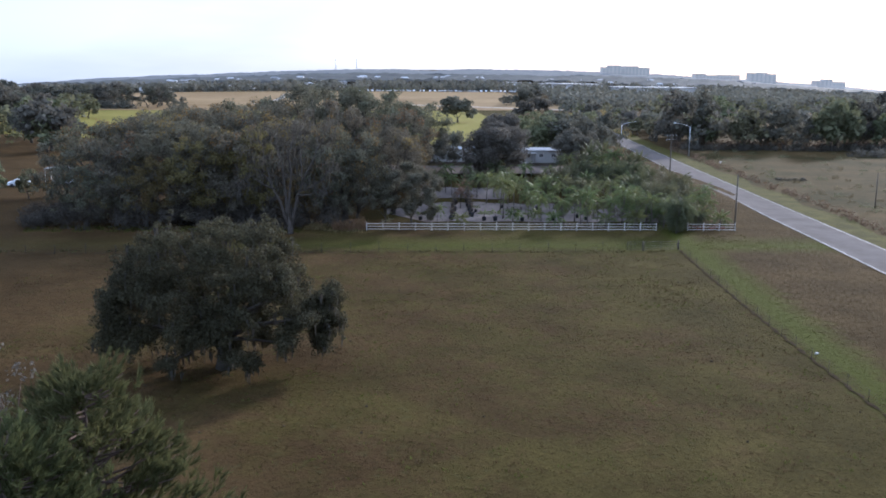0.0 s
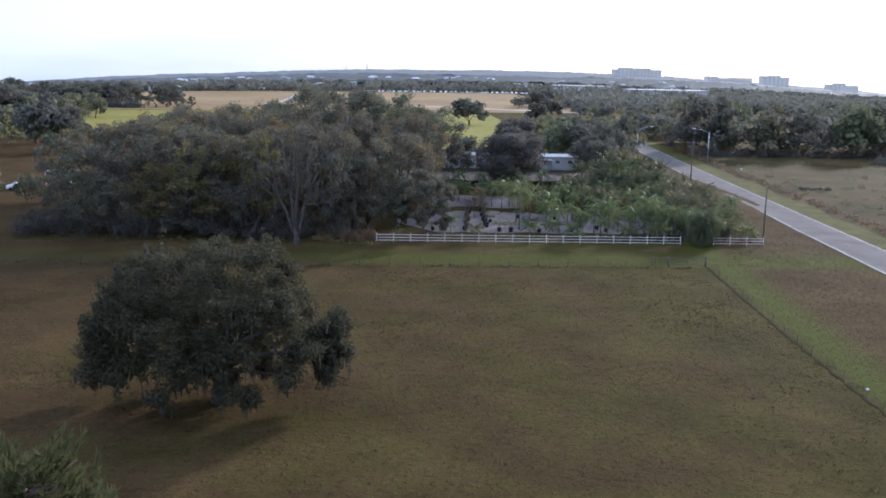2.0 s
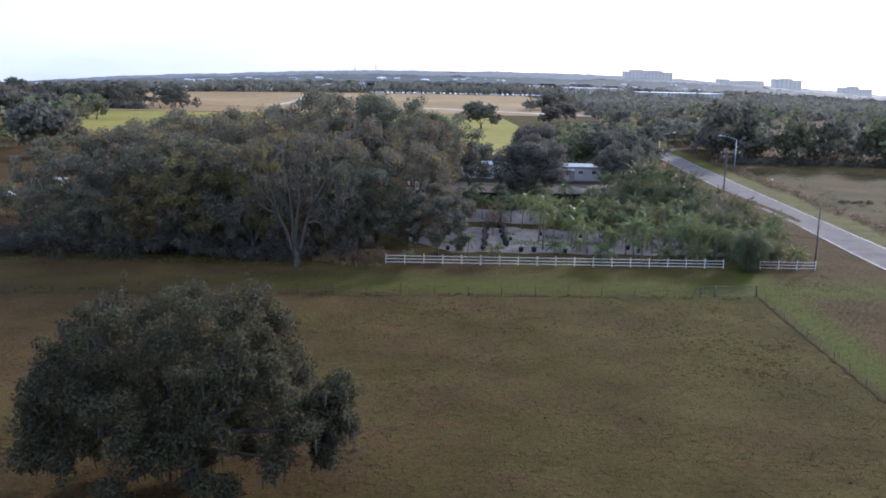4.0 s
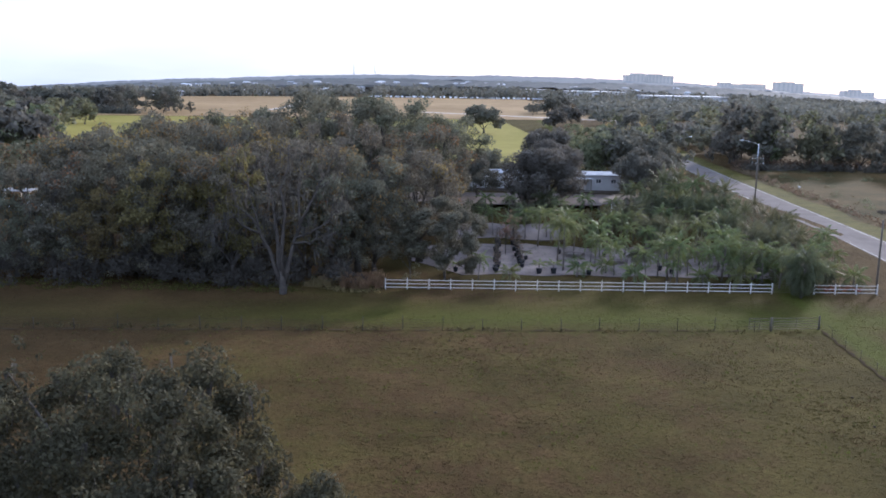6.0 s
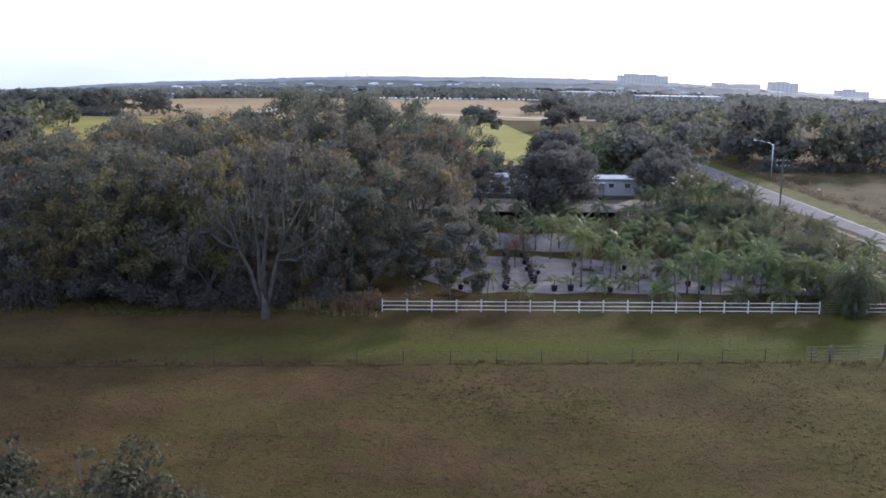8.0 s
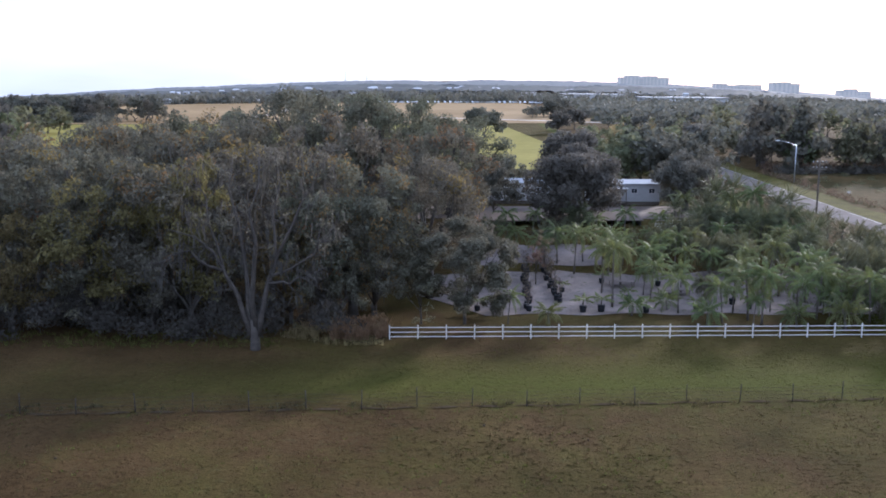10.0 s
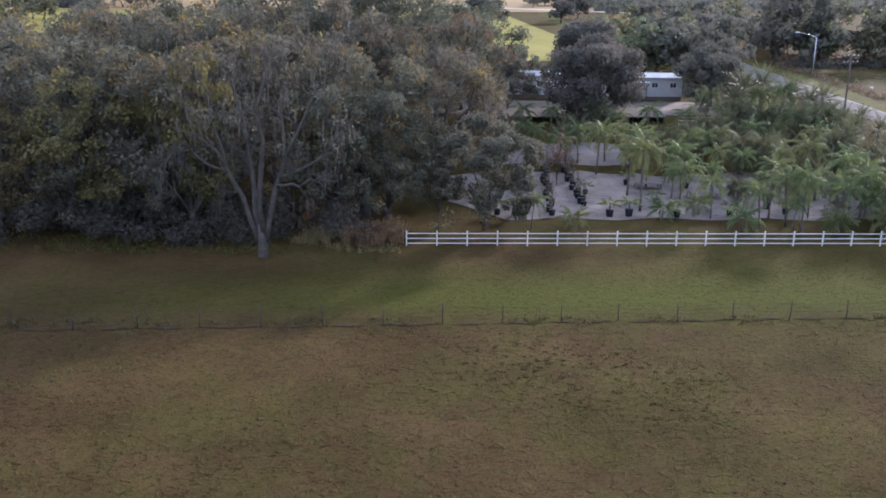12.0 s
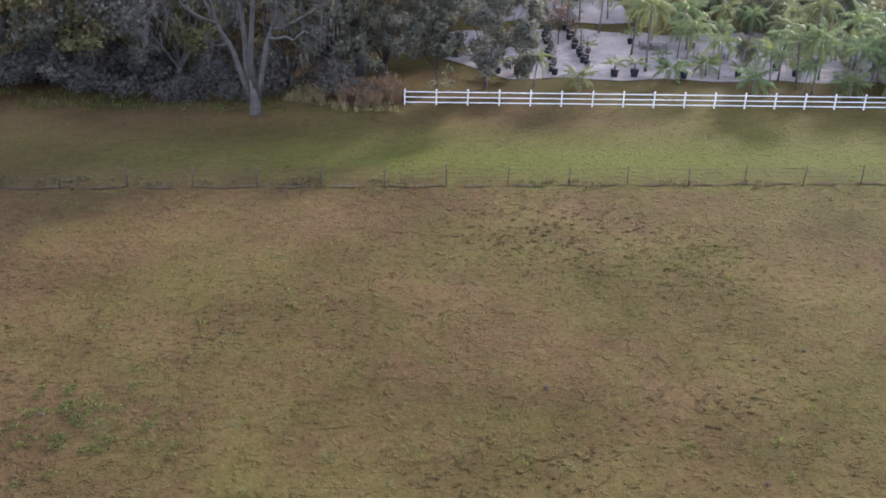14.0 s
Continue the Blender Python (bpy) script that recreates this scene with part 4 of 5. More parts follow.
# ---- bare pale tree at the grove's edge ----
def bare_tree():
    rng = np.random.default_rng(78)
    ob = empty("moss_hung_tree", at(-23.0, 79.9, 0, 0.95, 1.0), "pale forked bare tree hung with grey moss", "tree")
    child("trunk", tube_mesh("trunk", [([(0, 0, -0.4), (0, 0, 0.3), (0.02, 0, 1.5), (0, 0, 2.6)], [0.50, 0.43, 0.40, 0.36])], M_pale_bark, 9), ob)
    stems = (
        ((-0.2, 0, 1.2), (-0.7, 0.1, 2.7), (-1.5, 0.2, 4.4), (-2.3, 0.3, 6.0), (-3.4, 0.2, 7.9), (-5.0, 0.1, 9.2), (-7.2, 0.0, 10.0)),
        ((-1.9, 0.2, 5.0), (-2.5, 0.4, 6.9), (-3.0, 0.5, 8.8), (-3.6, 0.4, 10.4), (-4.0, 0.6, 12.2), (-4.6, 0.6, 13.8), (-4.9, 0.7, 15.0)),
        ((0, 0.1, 1.6), (-0.5, 0.4, 3.3), (-0.65, 0.7, 5.6), (-0.9, 0.9, 8.2), (-1.5, 1.0, 10.6), (-1.9, 1.2, 13.0), (-1.6, 1.4, 15.8)),
        ((0.1, -0.1, 1.8), (0.0, -0.4, 4.2), (0.1, -0.8, 6.6), (0.3, -1.0, 9.2), (0.2, -1.2, 11.6), (0.9, -1.4, 14.0), (0.8, -1.4, 16.4)),
        ((0.25, 0, 1.2), (0.6, -0.1, 2.8), (1.1, -0.1, 5.0), (1.8, 0.1, 7.2), (2.0, 0.3, 9.4), (1.7, 0.4, 11.6), (2.4, 0.6, 14.6)),
        ((1.9, 0.1, 7.6), (2.7, 0.3, 9.2), (3.4, 0.6, 10.6), (4.0, 0.6, 12.0), (4.8, 0.8, 13.2), (5.4, 0.8, 14.2), (5.8, 0.9, 14.8)),
        ((1.5, 0, 6.2), (2.3, -0.4, 6.6), (3.3, -0.6, 7.0), (4.3, -0.8, 7.6), (5.2, -0.9, 8.1), (5.9, -1.0, 9.0), (6.4, -1.0, 9.2)),
        ((1.3, 0, 5.6), (1.9, -0.6, 5.9), (2.6, -0.9, 6.0), (3.3, -1.0, 5.9), (4.0, -1.2, 6.3), (4.6, -1.3, 6.2), (5.0, -1.4, 6.6)),
        ((-2.6, 0.2, 6.6), (-3.6, -0.4, 7.0), (-4.6, -0.7, 7.9), (-5.4, -0.8, 8.4), (-6.2, -0.9, 8.3), (-6.9, -1.0, 8.0), (-7.6, -1.1, 7.4)),
    )
    runs, tips = [], []

    def twig(p, d, r, l, depth):
        pts, rad = [p], [r]
        for k in range(4):
            d = (d + Vector(rng.normal(0, 0.22, 3)) + Vector((0, 0, 0.08))).normalized()
            p = p + d * l / 4
            pts.append(p)
            rad.append(r * (1 - 0.18 * (k + 1)))
        runs.append((pts, rad))
        tips.append(p)
        if depth:
            for k in range(3):
                q = pts[rng.integers(1, 5)]
                twig(q, (d + Vector(rng.normal(0, 0.65, 3))).normalized(), r * 0.5, l * rng.uniform(0.5, 0.75), depth - 1)

    for n, st in enumerate(stems):
        q = [Vector(v) + Vector(rng.normal(0, 0.12, 3)) * (k > 0) for k, v in enumerate(st)]
        r = 0.27 if n in (0, 2, 3, 4) else 0.14
        child("limb", tube_mesh("limb", [(q, [r, r * 0.88, r * 0.74, r * 0.6, r * 0.44, r * 0.28, r * 0.1])], M_pale_bark, 7), ob)
        for k in range(9):
            u = rng.uniform(2.2, 6)
            i = min(5, int(u))
            p = q[i].lerp(q[i + 1], u - i)
            d = (q[i + 1] - q[i]).normalized() + Vector(rng.normal(0, 0.75, 3))
            twig(p, d.normalized(), 0.05, rng.uniform(1.4, 2.6), 2)
    child("branchwork", tube_mesh("branchwork", runs, M_pale_bark, 4), ob)["kind"] = "stuff"
    cl = [(v.x, v.y, v.z, 0.6) for v in tips]
    child("moss", quads_mesh("moss", moss_quads(rng, cl, 260, 1.3), M_moss), ob, "grey hanging moss strands")["kind"] = "stuff"
    high = [c for c in cl if c[2] > 8.0 and rng.uniform() < 0.16]
    cen, out = crown_points(rng, high, 40)
    child("crown", quads_mesh("crown", leaf_quads(rng, cen, 0.22, out, 0.3), M_oak), ob, "sparse grey-green foliage")


bare_tree()

# ---- undergrowth along the grove's foot ----
def brush(name, seed, spots, material, label, size=0.35, per=120):
    rng = np.random.default_rng(seed)
    cl = [(x, y, hgt(x, y) + z, r) for x, y, z, r in spots]
    cen, out = crown_points(rng, cl, per)
    cen[:, 2] = np.maximum(cen[:, 2], 0.02)
    return tagged(new(name, quads_mesh(name, leaf_quads(rng, cen, size, out, -0.3, 0.3), material)), label, "undergrowth", kind="stuff")


R = random.Random(8)
brush("undergrowth", 5, [(R.uniform(-63, -15 if k % 3 else -25), R.uniform(82.4, 93), R.uniform(0.3, 2.8), R.uniform(0.7, 1.7)) for k in range(210)], M_under, "dark brown undergrowth beneath the grove, shade put into its colour")
# bright leaf colour stands in for sunlit gaps between the trunks
brush("bright_saplings", 6, [(R.uniform(-60, -8), R.uniform(83.5, 92), R.uniform(0.6, 4.4), R.uniform(0.3, 0.75)) for _ in range(64)], M_olive, "yellow-green saplings beneath the oaks, bright colour for sunlit gaps", per=90)

# ---- nursery ----
YP = "young green feather palm planted in the nursery"
TP = "tall green feather palm with arching fronds in the nursery"
DP = "dense dark green palm with drooping fronds in the nursery"
palm_tall = palm(201, 4.5, 19, 3.0, 0.72, at(10.1, 100.6, 10), TP, M_palm, leaflets=24, bend=2.35, width=0.05, hang=0.65, spread=(-0.1, 1.5), r=0.11)
palm_mid = palm(202, 3.0, 16, 2.5, 0.62, at(14.3, 99.7, 60, 0.8), YP, M_palm, r=0.085, leaflets=21, bend=2.1, width=0.05, hang=0.65, spread=(-0.05, 1.45))
palm_short = palm(203, 0.7, 16, 1.9, 0.6, at(2.6, 88.3, 0), "short young palm with spreading fronds on the grass strip", M_palm, r=0.10, leaflets=18, width=0.04)
palm_dense = palm(204, 2.5, 44, 3.0, 1.0, at(24.0, 108.3, 0), DP, M_palm_dark, spread=(-0.7, 1.45), r=0.18, bend=1.9, leaflets=18, hang=0.95, width=0.045)
palm_date = palm(205, 3.4, 44, 3.1, 0.62, at(37.7, 123.3, 0), "dark green date palm with stiff fronds like a starburst", M_palm_dark, spread=(-0.7, 1.5), r=0.2, bend=0.95, leaflets=18, hang=0.35, width=0.045)
KIND = (palm_tall, palm_mid, palm_short, palm_dense, palm_date)
FULL = [max(v.co.z for c in k.children for v in c.data.vertices) for k in KIND]
SET = [(10.1, 100.6), (14.3, 99.7), (2.6, 88.3), (24.0, 108.3), (37.7, 123.3)]


def set_palm(x, y, h, k):
    n = len(SET)
    SET.append((x, y))
    placed(KIND[k], at(x, y, n * 77 % 360, h / FULL[k] * (0.97 + 0.06 * math.sin(n * 2.1)), h / FULL[k]))


# rows by the grass strip: x, y, height, which
for row in (
    (-1.2, 88.2, 3.6, 1), (9.9, 94.6, 7.6, 0), (11.0, 91.1, 2.2, 2), (15.7, 91.9, 4.7, 1), (15.0, 93.2, 2.2, 2), (17.2, 87.7, 2.4, 2),
    (20.0, 97.0, 3.1, 3), (18.6, 87.7, 4.9, 1), (21.1, 92.0, 5.1, 1), (21.4, 87.4, 3.2, 1), (22.2, 87.4, 6.1, 0), (21.6, 89.3, 5.8, 1),
    (27.8, 92.8, 4.8, 1), (25.0, 86.2, 2.5, 2), (28.2, 89.4, 5.8, 0), (28.9, 88.2, 3.7, 1), (30.6, 89.5, 5.1, 0), (24.9, 92.3, 4.4, 1), (26.2, 88.6, 5.0, 1),
):
    set_palm(*row)
# behind the lot
for row in (
    (8.5, 107.9, 5.9, 0), (7.2, 111.7, 5.0, 1), (2.8, 113.4, 4.5, 1), (1.8, 115.5, 4.1, 1), (13.3, 120.5, 4.0, 1), (17.1, 116.0, 3.6, 4), (19.2, 117.2, 3.0, 1),
    (22.8, 116.1, 4.8, 3), (31.1, 115.7, 4.2, 1), (33.2, 112.1, 4.8, 1), (43.9, 122.2, 4.4, 4), (36.1, 110.8, 4.6, 3), (40.0, 116.6, 5.2, 4), (42.6, 115.5, 5.0, 4),
    (12.2, 107.2, 6.0, 0), (5.0, 110.0, 4.4, 1), (10.4, 112.6, 4.8, 1), (14.8, 111.2, 4.6, 1), (34.4, 124.5, 6.6, 0), (31.6, 124.0, 6.0, 0), (37.2, 112.0, 6.0, 4), (41.5, 110.0, 6.2, 4),
):
    set_palm(*row)
for row in ((30.5, 127.0, 7.8, 4), (33.8, 128.6, 8.0, 4), (36.6, 126.2, 7.4, 4), (39.8, 125.0, 6.8, 4), (28.4, 124.6, 6.4, 4), (26.0, 126.8, 5.4, 1)):
    set_palm(*row)
set_palm(35.0, 82.0, 5.9, 3)
set_palm(36.4, 84.6, 5.0, 3)
set_palm(34.4, 80.8, 3.4, 3)
rp = random.Random(29)


def fill_palms(tries, x0, x1, y0, y1, gap, h0, h1, kinds):
    for _ in range(tries):
        x, y = rp.uniform(x0, x1), rp.uniform(y0, y1)
        if x < smooth_centre(y) - 12 and all((x - a) ** 2 + (y - b) ** 2 > gap * gap for a, b in SET):
            set_palm(round(x, 1), round(y, 1), rp.uniform(h0, h1), rp.choice(kinds))


fill_palms(26, 23.5, 43.6, 85.6, 97, 2.2, 2.2, 3.4, (2, 2, 3))
fill_palms(90, 29.5, 43.6, 85.6, 97, 1.9, 4.2, 6.0, (1, 1, 0, 0, 4))
fill_palms(90, 25.5, 44.5, 97, 109, 2.5, 4.4, 6.2, (1, 0, 4, 4, 3))
fill_palms(90, 24, 45, 109, 124, 2.7, 4.4, 6.0, (4, 4, 3, 1))
fill_palms(60, 0, 25, 112, 124, 2.9, 3.4, 4.8, (1, 1, 4, 3))
fill_palms(60, 6, 26, 106, 113, 2.5, 4.4, 6.0, (1, 0, 0, 3))
fill_palms(16, 11, 26, 99, 106, 3.2, 3.8, 5.4, (1, 0))
fill_palms(40, 12.5, 27, 94.5, 104, 2.6, 4.6, 6.0, (1, 0, 0))
brush("palm_undergrowth", 9, [(R.uniform(27, 44), R.uniform(86, 108), R.uniform(0.1, 0.9), R.uniform(0.4, 0.9)) for _ in range(60)], M_palm_dark, "low dark shrubs under the palms", size=0.34, per=120)

# small broadleaf trees of the nursery
broad_tree("nursery_oak", 301, 4.5, 9.8, 0.9, 14, 480, 0.24, M_oak, M_bark, at(-5.2, 88.2), "dark young oak behind the white fence", r0=0.14, limb_count=10, lobes=15)
broad_tree("nursery_oak", 302, 2.4, 7.4, 1.4, 28, 480, 0.22, M_oak, M_bark, at(-9.2, 88.2), "small dark young oak behind the white fence", r0=0.08, limb_count=8)
broad_tree("bare_cypress", 304, 1.5, 4.8, 1.0, 20, 300, 0.20, M_brown_leaf, M_bark, at(5.1, 107.4), "slender cypress with brown autumn leaves", r0=0.07, limb_count=10)
broad_tree("bare_cypress", 305, 1.3, 4.4, 1.0, 18, 300, 0.20, M_brown_leaf, M_bark, at(3.6, 104.0), "slender cypress with brown autumn leaves", r0=0.06, limb_count=10)


def potted(x, y, s, seed, bare):
    rng = np.random.default_rng(seed)
    ob = empty("potted_sapling" if bare else "potted_palm", at(x, y, seed * 37 % 360, s), "bare sapling in a black plastic pot" if bare else "small palm in a black plastic pot", "potted plant", "potted saplings" if bare else "potted palms")
    v, f = [], []
    tube(v, f, [(0, 0, 0.03), (0, 0, 0.3), (0, 0, 0.52), (0, 0, 0.56), (0, 0, 0.56)], [0.23, 0.27, 0.30, 0.32, 0.27], 12)
    child("pot", mesh_of("pot", v, f, M_pot, True), ob)
    runs, co = [([(0, 0, 0.5), (0.03, 0.02, 1.3), (0, 0.05, 2.3)], [0.03, 0.022, 0.01])], []
    if bare:
        for k in range(9):
            a, z = rng.uniform(0, 6.3), rng.uniform(0.9, 2.0)
            runs.append(([(0, 0, z), (math.cos(a) * 0.3, math.sin(a) * 0.3, z + 0.4)], [0.012, 0.004]))
        cen = rng.normal(0, 1, (34, 3)) * (0.28, 0.28, 0.5) + (0, 0, 1.7)
        co = leaf_quads(rng, cen, 0.13)
        leaf = M_brown_leaf
    else:
        runs = [([(0, 0, 0.5), (0, 0, 0.9)], [0.06, 0.05])]
        for i in range(9):
            co += frond_quads(rng, (0, 0, 0.9), i * 2.4, 1.2 - 0.08 * i, 1.15, 1.4, 10, 0.4, 0.05)
        leaf = M_palm
    child("stem", tube_mesh("stem", runs, M_bark, 5), ob)["kind"] = "stuff"
    child("foliage", quads_mesh("foliage", np.array(co), leaf), ob)
    return ob


sap = potted(1.4, 93.0, 1.0, 1, True)
pp = potted(6.6, 92.6, 1.2, 2, False)
for i in range(1, 16):
    u = i / 15
    placed(sap, at(1.4 + 1.7 * u + 0.25 * math.sin(i * 5), 93.0 + 16.5 * u, i * 51, 0.9 + 0.2 * math.sin(i * 3) ** 2))
for i in range(13):
    u = i / 12
    placed(sap, at(5.0 + 0.3 * u + 0.25 * math.sin(i * 4), 96.5 + 12 * u, i * 77, 0.9 + 0.2 * math.sin(i * 2) ** 2))
for x, y, s in ((8.4, 92.7, 1.25), (12.7, 92.3, 1.1), (-1.9, 92.9, 1.2), (17.8, 92.9, 1.0), (12.2, 97.5, 1.0), (23.3, 93.6, 1.0), (6.0, 101.0, 0.9), (16.8, 103.3, 1.0), (-3.6, 93.2, 1.0), (22.3, 95.6, 1.1), (10.9, 104.4, 1.0)):
    placed(pp, at(x, y, x * 40, s))


def tarp_bench(x, y, w, label):
    ob = empty("plant_bench", at(x, y), label, "bench", "plant benches")
    part("top", boxed(-w / 2, w / 2, -0.6, 0.6, 0.62, 0.68), M_gravel, ob)
    for u in (-w / 2 + 0.1, w / 2 - 0.1):
        for v in (-0.5, 0.5):
            part("leg", boxed(u - 0.04, u + 0.04, v - 0.04, v + 0.04, 0, 0.62), M_post, ob)


tarp_bench(17.5, 99.6, 3.2, "low grey plant bench on the gravel")
tarp_bench(12.8, 103.0, 2.6, "low grey plant bench on the gravel")


# ---- mobile home ----
def mobile_home(x, y, length, rz, label):
    ob = empty("mobile_home", at(x, y, rz), label, "mobile home", "mobile homes")
    d = 4.2
    part("wall", boxed(0, length, 0, d, 0.55, 3.12), M_siding, ob, "pale siding wall")
    part("skirting", boxed(0.05, length - 0.05, 0.05, d - 0.05, -0.4, 0.56), M_post, ob)
    bm = bmesh.new()
    pts = [(-0.25, -0.3, 3.10), (-0.25, d / 2, 3.55), (-0.25, d + 0.3, 3.10), (-0.25, d + 0.3, 3.22), (-0.25, d / 2, 3.67), (-0.25, -0.3, 3.22)]
    a = [bm.verts.new(p) for p in pts]
    b = [bm.verts.new((length + 0.25, p[1], p[2])) for p in pts]
    bm.faces.new(a)
    bm.faces.new(list(reversed(b)))
    for i in range(6):
        bm.faces.new((a[i], b[i], b[(i + 1) % 6], a[(i + 1) % 6]))
    bmesh.ops.recalc_face_normals(bm, faces=bm.faces)
    part("roof", bm, M_metal_roof, ob, "white metal roof")
    n = max(2, int(length / 2.6))
    for i in range(n):
        u = (i + 0.5) * length / n
        if i == n - 3:
            dr = part("door", boxed(u - 0.45, u + 0.45, -0.05, 0.0, 0.6, 2.65, bevel=0.01), M_vinyl, ob)
            part("pane", boxed(u - 0.25, u + 0.25, -0.06, -0.045, 1.7, 2.4), M_window, dr)
            continue
        w = part("window", boxed(u - 0.48, u + 0.48, -0.05, 0.0, 1.75, 2.55, bevel=0.01), M_vinyl, ob)
        part("pane", boxed(u - 0.40, u - 0.03, -0.06, -0.045, 1.83, 2.47), M_window, w)
        part("pane", boxed(u + 0.03, u + 0.40, -0.06, -0.045, 1.83, 2.47), M_window, w)
    return ob


mobile_home(17.0, 142.0, 10.4, 0, "pale white mobile home with a white metal roof")
mobile_home(0.0, 143.0, 12.0, 0, "pale mobile home with a white metal roof behind the oaks")


def porch(x, y):
    ob = empty("porch", at(x, y), "small wooden porch with steps at the mobile home", "porch")
    part("deck", boxed(-1.4, 1.4, -1.8, 0, 0.42, 0.52), M_post, ob)
    part("roof", boxed(-1.6, 1.6, -2.0, 0, 2.62, 2.70), M_metal_roof, ob)
    for u in (-1.3, 1.3):
        part("post", boxed(u - 0.05, u + 0.05, -1.8, -1.7, -0.3, 2.62), M_post, ob)
    for k in range(3):
        part("step", boxed(-0.6, 0.6, -2.1 - 0.28 * k, -1.82 - 0.28 * k, 0.26 - 0.14 * k, 0.36 - 0.14 * k), M_post, ob)


porch(20.6, 141.9)


def lean_to(x, y, w, label):
    """A low open shed: brown roof that falls towards the lot, dark boarded back."""
    ob = empty("lean_to", at(x, y), label, "shed", "sheds")
    bm = boxed(-0.3, w + 0.3, -0.3, 3.8, 0, 0.09)
    for v in bm.verts:
        v.co.z += 0.75 + 0.16 * v.co.y
    part("roof", bm, M_dirt, ob, "brown sheet roof")
    part("back_wall", boxed(0, w, 3.3, 3.4, -0.3, 1.2), M_dark_wood, ob)
    part("side_wall", boxed(0, 0.1, 0.3, 3.3, -0.3, 0.78), M_dark_wood, ob)
    part("side_wall", boxed(w - 0.1, w, 0.3, 3.3, -0.3, 0.78), M_dark_wood, ob)
    k = max(2, int(w / 3))
    for i in range(k + 1):
        part("post", boxed(i * w / k - 0.06, i * w / k + 0.06, 0, 0.12, -0.4, 0.76), M_dark_wood, ob)


lean_to(-3.5, 127.6, 11.0, "long low open shed with a brown roof")
lean_to(9.5, 127.8, 11.5, "long low open shed with a brown roof")

broad_tree("shade_oak", 404, 6.4, 10.2, 0.8, 56, 120, 0.44, M_oak_far, M_bark, at(16.8, 158), "dark rounded shade oak behind the mobile home", r0=0.4)
broad_tree("shade_oak", 401, 6.2, 10.2, 0.4, 70, 170, 0.36, M_oak_far, M_bark, at(12.2, 129.5), "rounded grey-green shade oak before the mobile home", r0=0.45)
broad_tree("shade_oak", 402, 4.9, 8.4, 0.5, 50, 170, 0.38, M_oak_far, M_bark, at(29.8, 137.0), "rounded dark shade oak beside the mobile home", r0=0.4)
broad_tree("leafy_tree", 405, 4.2, 5.6, 0.3, 30, 120, 0.42, M_oak_far, M_bark, at(7.0, 166), "low rounded dark shrub tree behind the mobile home", r0=0.2)
broad_tree("nursery_oak", 403, 3.6, 8.2, 1.4, 34, 300, 0.30, M_oak_far, M_bark, at(1.6, 130.5), "thin grey-green tree by the dirt drive", r0=0.1)


# ---- vehicles ----
def car(x, y, rz, label, tall=0.0):
    ob = empty("parked_car", at(x, y, rz), label, "car", "parked cars")
    bm = bmesh.new()
    prof = [(-2.2, 0.35), (-2.25, 0.75), (-2.1, 0.95), (-1.35, 1.05), (-0.7, 1.48 + tall), (0.9, 1.5 + tall), (1.75, 1.05 + tall), (2.2, 0.95 + tall * 0.8), (2.25, 0.5), (2.15, 0.35)]
    a = [bm.verts.new((p[0], -0.88, p[1])) for p in prof]
    b = [bm.verts.new((p[0], 0.88, p[1])) for p in prof]
    bm.faces.new(list(reversed(a)))
    bm.faces.new(b)
    for i in range(len(prof)):
        j = (i + 1) % len(prof)
        bm.faces.new((a[i], a[j], b[j], b[i]))
    bmesh.ops.recalc_face_normals(bm, faces=bm.faces)
    bmesh.ops.bevel(bm, geom=bm.edges[:], offset=0.06, segments=1, affect="EDGES")
    body = part("body", bm, M_car, ob)
    for s in (-1, 1):
        part("side_window", boxed(-0.75, 1.2, s * 0.885 - 0.01, s * 0.885 + 0.01, 1.08, 1.4 + tall), M_window, body)
    for wx in (-1.4, 1.4):
        for wy in (-0.85, 0.85):
            v, f = [], []
            tube(v, f, [(wx, wy - 0.1, 0.33), (wx, wy + 0.1, 0.33)], [0.33, 0.33], 14)
            child("wheel", mesh_of("wheel", v, f, M_tyre), ob)
    return ob


CAR = car(-81.8, 135.5, 15, "white parked car beyond the grove")
for x, y, rz in ((-88, 134, 20), (-74, 139, 5), (-70, 141, 8), (-94, 150, 60)):
    placed(CAR, at(x, y, rz))


def carport(x, y, rz, w, d, label):
    ob = empty("carport", at(x, y, rz), label, "carport", "carports")
    part("roof", boxed(-w / 2, w / 2, -d / 2, d / 2, 2.6, 2.75), M_galv_roof, ob, "dull grey metal roof")
    for u in (-w / 2 + 0.2, 0, w / 2 - 0.2):
        for v in (-d / 2 + 0.2, d / 2 - 0.2):
            part("post", boxed(u - 0.06, u + 0.06, v - 0.06, v + 0.06, -0.2, 2.6), M_vinyl, ob)


carport(-77, 146, 0, 6, 4, "dull grey metal carport behind the trees")

brush("red_bromeliads", 77, [(R.uniform(37.5, 43.0), R.uniform(84.2, 86.0), 0.25, R.uniform(0.18, 0.35)) for _ in range(17)], M_red_leaf, "low red-leaved nursery plants behind the fence", size=0.3, per=260)
brush("lot_litter", 78, [(R.uniform(-6, 36), R.uniform(92.5, 112), -0.05, R.uniform(0.12, 0.42)) for _ in range(230)], M_weed_dark, "leaf litter and weeds scattered on the gravel", size=0.14, per=260)
